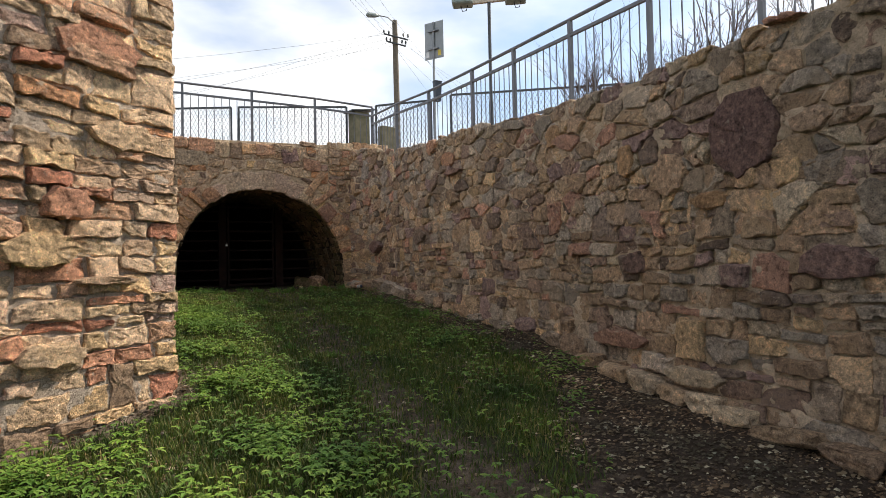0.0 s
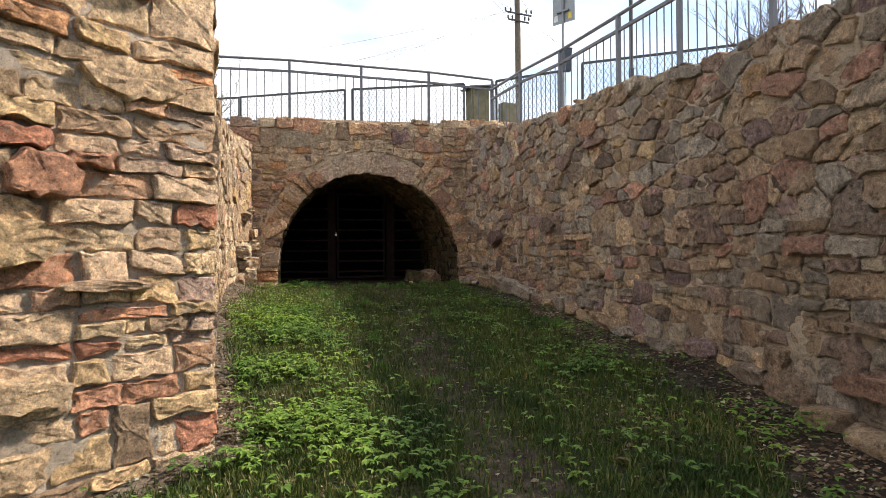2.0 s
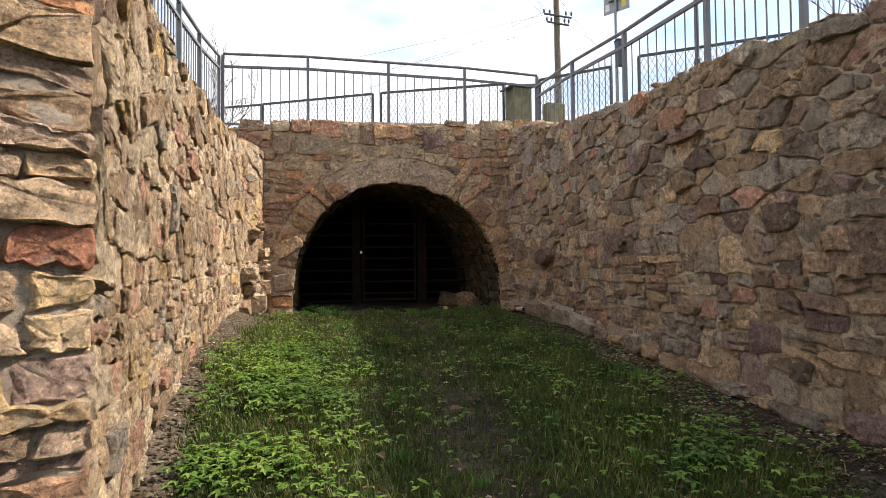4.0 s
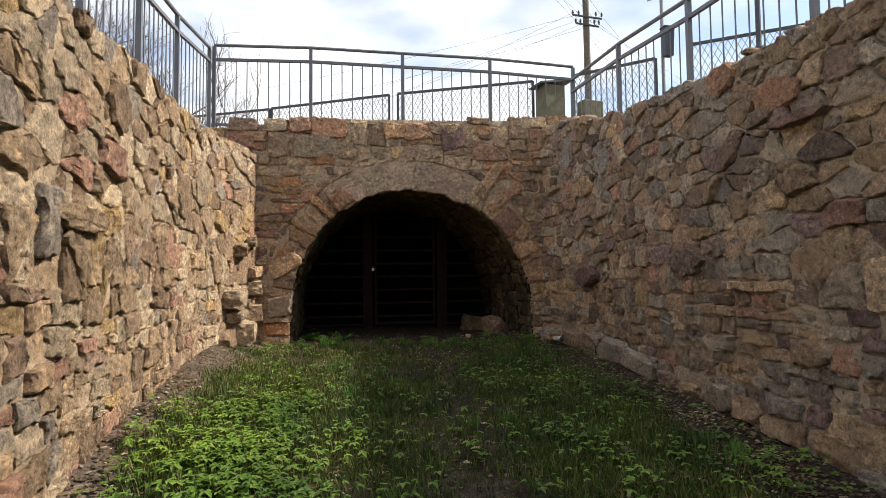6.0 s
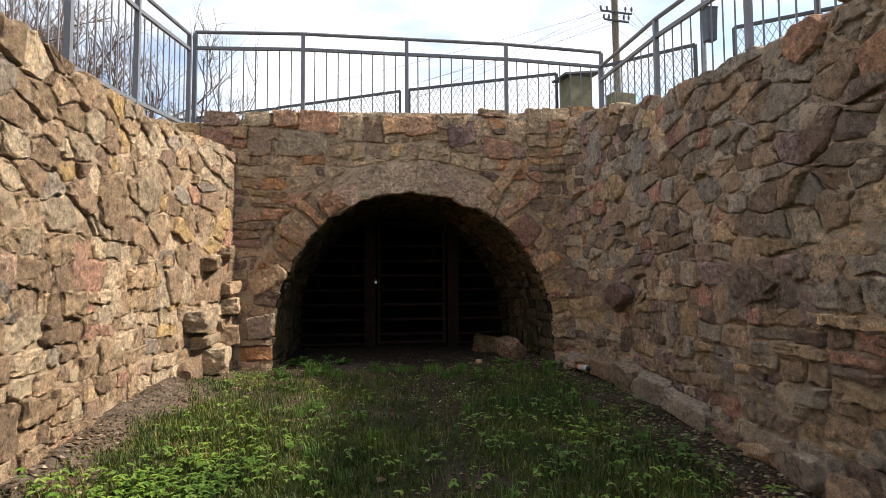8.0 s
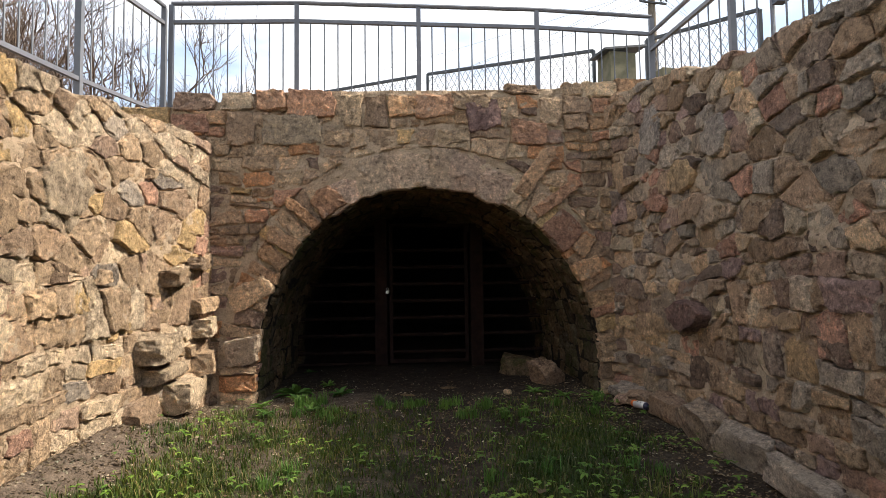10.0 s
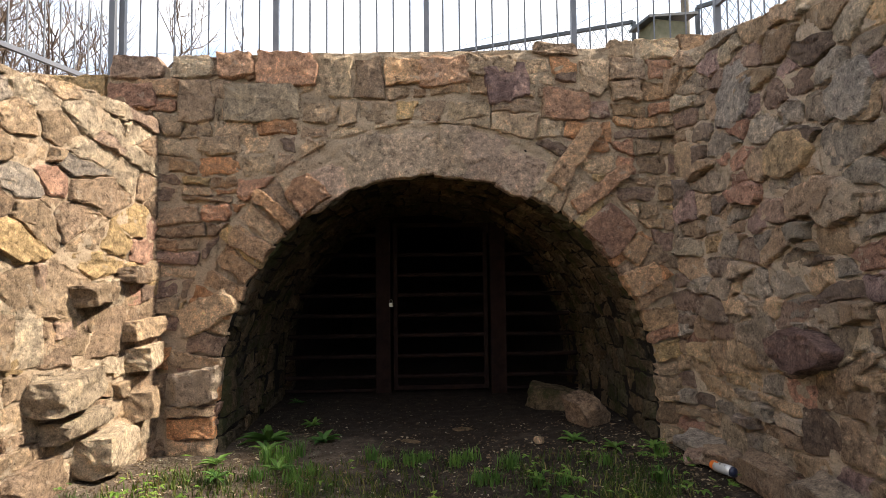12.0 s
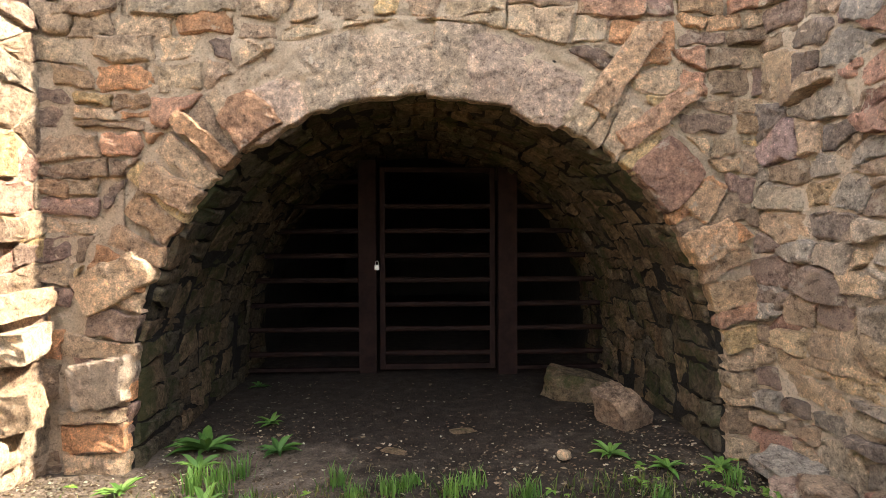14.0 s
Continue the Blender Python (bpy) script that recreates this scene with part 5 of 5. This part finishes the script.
def blades(count):
    vs, fs = [], []
    k = 0
    for _ in range(count):
        x, y = nrng.uniform(-0.9, 4.5), nrng.uniform(0.2, 12.4)
        g, w = density(x, y)
        if nrng.random() > g:
            continue
        z = ground_z(x, y) - 0.005
        for _b in range(3):
            bx, by = x + nrng.normal(0, 0.018), y + nrng.normal(0, 0.018)
            h = nrng.uniform(0.02, 0.07) * (1.5 if nrng.random() < 0.05 else 1.0)
            an = nrng.uniform(0, 6.283)
            lean = nrng.uniform(0.2, 0.9) * h
            dx, dy = math.cos(an), math.sin(an)
            wd = nrng.uniform(0.0022, 0.0045)
            vs += [(bx - dy * wd, by + dx * wd, z), (bx + dy * wd, by - dx * wd, z),
                   (bx + dx * lean * 0.4 + dy * wd * 0.8, by + dy * lean * 0.4 - dx * wd * 0.8, z + h * 0.65), (bx + dx * lean * 0.4 - dy * wd * 0.8, by + dy * lean * 0.4 + dx * wd * 0.8, z + h * 0.65),
                   (bx + dx * lean, by + dy * lean, z + h)]
            fs += [(k, k + 1, k + 2, k + 3), (k + 3, k + 2, k + 4)]
            k += 5
    return vs, fs


def leaf_shape(vs, fs, base, dirv, size, droop, wide=0.55):
    """A pointed leaf with a folded midrib."""
    d = Vector(dirv).normalized()
    side = d.cross(Vector((0, 0, 1))).normalized()
    up = side.cross(d)
    k = len(vs)
    b = Vector(base)
    for t, w, u in ((0.0, 0.0, 0), (0.35, wide * 0.5, -0.06), (0.72, wide * 0.36, -0.22)):
        c = b + d * size * t + up * size * (u * droop + 0.03 * t)
        if w:
            vs += [tuple(c - side * size * w + up * size * 0.07), tuple(c - up * size * 0.02), tuple(c + side * size * w + up * size * 0.07)]
        else:
            vs.append(tuple(c))
    vs.append(tuple(b + d * size - up * size * 0.42 * droop))
    fs += [(k, k + 2, k + 1), (k, k + 3, k + 2), (k + 1, k + 2, k + 5, k + 4), (k + 2, k + 3, k + 6, k + 5), (k + 4, k + 5, k + 7), (k + 5, k + 6, k + 7)]


def weeds(count):
    vs, fs = [], []
    r = random.Random(3)
    for _ in range(count):
        x, y = r.uniform(-0.9, 4.4), r.uniform(0.2, 12.3)
        g, w = density(x, y)
        if r.random() > w:
            continue
        z = ground_z(x, y)
        for _s in range(r.choice((2, 3, 3, 4))):
            an = r.uniform(0, 6.283)
            h, out = r.uniform(0.03, 0.13), r.uniform(0.01, 0.08)
            tip = Vector((x + math.cos(an) * out, y + math.sin(an) * out, z + h))
            size = r.uniform(0.02, 0.05)
            for da in (-1.15, 0.0, 1.15):
                a2 = an + da + r.uniform(-0.25, 0.25)
                leaf_shape(vs, fs, tip, (math.cos(a2), math.sin(a2), r.uniform(-0.15, 0.3)), size * (1.1 if da == 0 else 0.9), r.uniform(0.3, 1.0))
    return vs, fs


def litter(count):
    vs, fs = [], []
    r = random.Random(8)
    for _ in range(count):
        x, y = r.uniform(-0.4, 4.5), r.uniform(1.0, 14.2)
        g, w = density(x, y) if y < 12.3 else (0, 0)
        if r.random() < min(0.93, g + w * 0.8) or (y > 12.3 and (not 0.8 < x < 4.1 or r.random() < min(0.9, 0.25 + (y - 12.3) * 0.6))):
            continue
        if y > 10.0 and 1.5 < x < 3.5 and r.random() < 0.55:
            continue
        if y < 10.0 and abs(x - 1.55 - 0.09 * y) < 0.6 and r.random() < 0.85:
            continue
        z = ground_z(x, y) + 0.004
        s = r.uniform(0.006, 0.022) * (0.65 if y > 9.5 else 1.0) * (1.6 if r.random() < 0.12 else 1)
        an = r.uniform(0, 6.28)
        k = len(vs)
        for i in range(5):
            a2 = an + i * 1.2566 + r.uniform(-0.3, 0.3)
            vs.append((x + math.cos(a2) * s * r.uniform(0.6, 1.2), y + math.sin(a2) * s * 0.7, z + r.uniform(-0.004, 0.008)))
        vs.append((x, y, z + s * r.uniform(0.15, 0.6)))
        fs += [(k + i, k + (i + 1) % 5, k + 5) for i in range(5)]
    return vs, fs


tagged(mesh_object("grass", *blades(190000), M_GRASS), "short uneven meadow grass", "grass", kind="stuff")
tagged(mesh_object("weeds", *weeds(30000), M_WEED), "bright green broad-leaved ground elder", "weeds", kind="stuff")
tagged(mesh_object("leaf_litter", *litter(95000), M_LITTER), "brown leaf litter and grit along the walls", "leaf litter", kind="stuff")


def dock_plant(x, y, size, leaves, seed):
    r = random.Random(seed)
    vs, fs = [], []
    for k in range(leaves):
        an = 6.283 * k / leaves + r.uniform(-0.3, 0.3)
        leaf_shape(vs, fs, (0, 0, 0.01), (math.cos(an), math.sin(an), r.uniform(0.3, 1.1)), size * r.uniform(0.6, 1.0), r.uniform(0.5, 1.2), 0.3)
    ob = mesh_object("weed_plant", vs, fs, M_DOCK)
    ob.location = (x, y, ground_z(x, y))
    tagged(ob, "leafy green weed rosette growing in the soil", "plant", "weed rosettes at the tunnel mouth")


for k, (x, y, s, n) in enumerate(((1.06, 12.6, 0.24, 18), (1.34, 13.05, 0.13, 12), (1.51, 12.53, 0.16, 13), (1.12, 12.3, 0.17, 10), (0.85, 12.0, 0.13, 9), (3.5, 12.42, 0.15, 12), (3.75, 12.2, 0.13, 10), (4.05, 12.2, 0.14, 11), (1.0, 14.0, 0.1, 9), (0.95, 11.7, 0.14, 9), (1.3, 11.9, 0.14, 10))):
    dock_plant(x, y, s, n, 70 + k)


# taller grass tufts at the edge of the turf
def tuft(x, y, n, h, seed):
    r = random.Random(seed)
    vs, fs = [], []
    for _ in range(n):
        an, ln = r.uniform(0, 6.283), r.uniform(0.4, 1.0) * h
        bx, by = r.gauss(0, 0.03), r.gauss(0, 0.03)
        dx, dy, w, out = math.cos(an), math.sin(an), r.uniform(0.002, 0.004), ln * r.uniform(0.15, 0.6)
        k = len(vs)
        vs += [(bx - dy * w, by + dx * w, -0.01), (bx + dy * w, by - dx * w, -0.01), (bx + dx * out * 0.4 + dy * w, by + dy * out * 0.4 - dx * w, ln * 0.65), (bx + dx * out * 0.4 - dy * w, by + dy * out * 0.4 + dx * w, ln * 0.65), (bx + dx * out, by + dy * out, ln)]
        fs += [(k, k + 1, k + 2, k + 3), (k + 3, k + 2, k + 4)]
    ob = mesh_object("grass_tuft", vs, fs, M_DOCK)
    ob.location = (x, y, ground_z(x, y))
    tagged(ob, "tuft of taller green grass in the turf", "grass", "grass tufts", "stuff")


r5 = random.Random(12)
for k in range(26):
    tuft(r5.uniform(1.1, 4.1), r5.uniform(11.5, 12.25), 50, r5.uniform(0.08, 0.16), 200 + k)
for k in range(26):
    x, y = r5.uniform(0.9, 3.9), r5.uniform(4.5, 10.8)
    tuft(x, y, 45, r5.uniform(0.08, 0.15), 300 + k)


def dry_leaf(x, y, s, turn):
    vs, fs = [], []
    leaf_shape(vs, fs, (-s / 2, 0, 0.012), (1, 0, 0.15), s, 0.9, 0.7)
    ob = mesh_object("dry_leaf", vs, fs, M_LITTER)
    ob.matrix_world = pose(x, y, ground_z(x, y) + 0.03, 10, -8, turn)
    tagged(ob, "curled brown dead leaf lying in the grass", "leaf", "fallen leaves")


for k, (x, y, s, q) in enumerate(((3.15, 7.7, 0.12, 20), (2.9, 9.9, 0.1, 70), (2.5, 4.3, 0.1, 130), (2.05, 7.1, 0.11, 10), (1.9, 8.8, 0.09, 55), (3.3, 6.2, 0.1, 200), (1.4, 6.3, 0.09, 280))):
    dry_leaf(x, y, s, q)
for k, (x, y, a, b) in enumerate(((2.25, 7.35, 0.07, 0.045), (2.05, 9.0, 0.06, 0.04), (2.2, 6.5, 0.05, 0.04), (2.2, 12.6, 0.09, 0.05), (2.65, 12.95, 0.1, 0.06))):
    boulder("flat_stone", "small flat grey stone trodden into the path", (x, y, ground_z(x, y) - 0.006), (a, b, 0.02), 90 + k, (4, -3, 50 * k), M_STONE_T, 0.8)
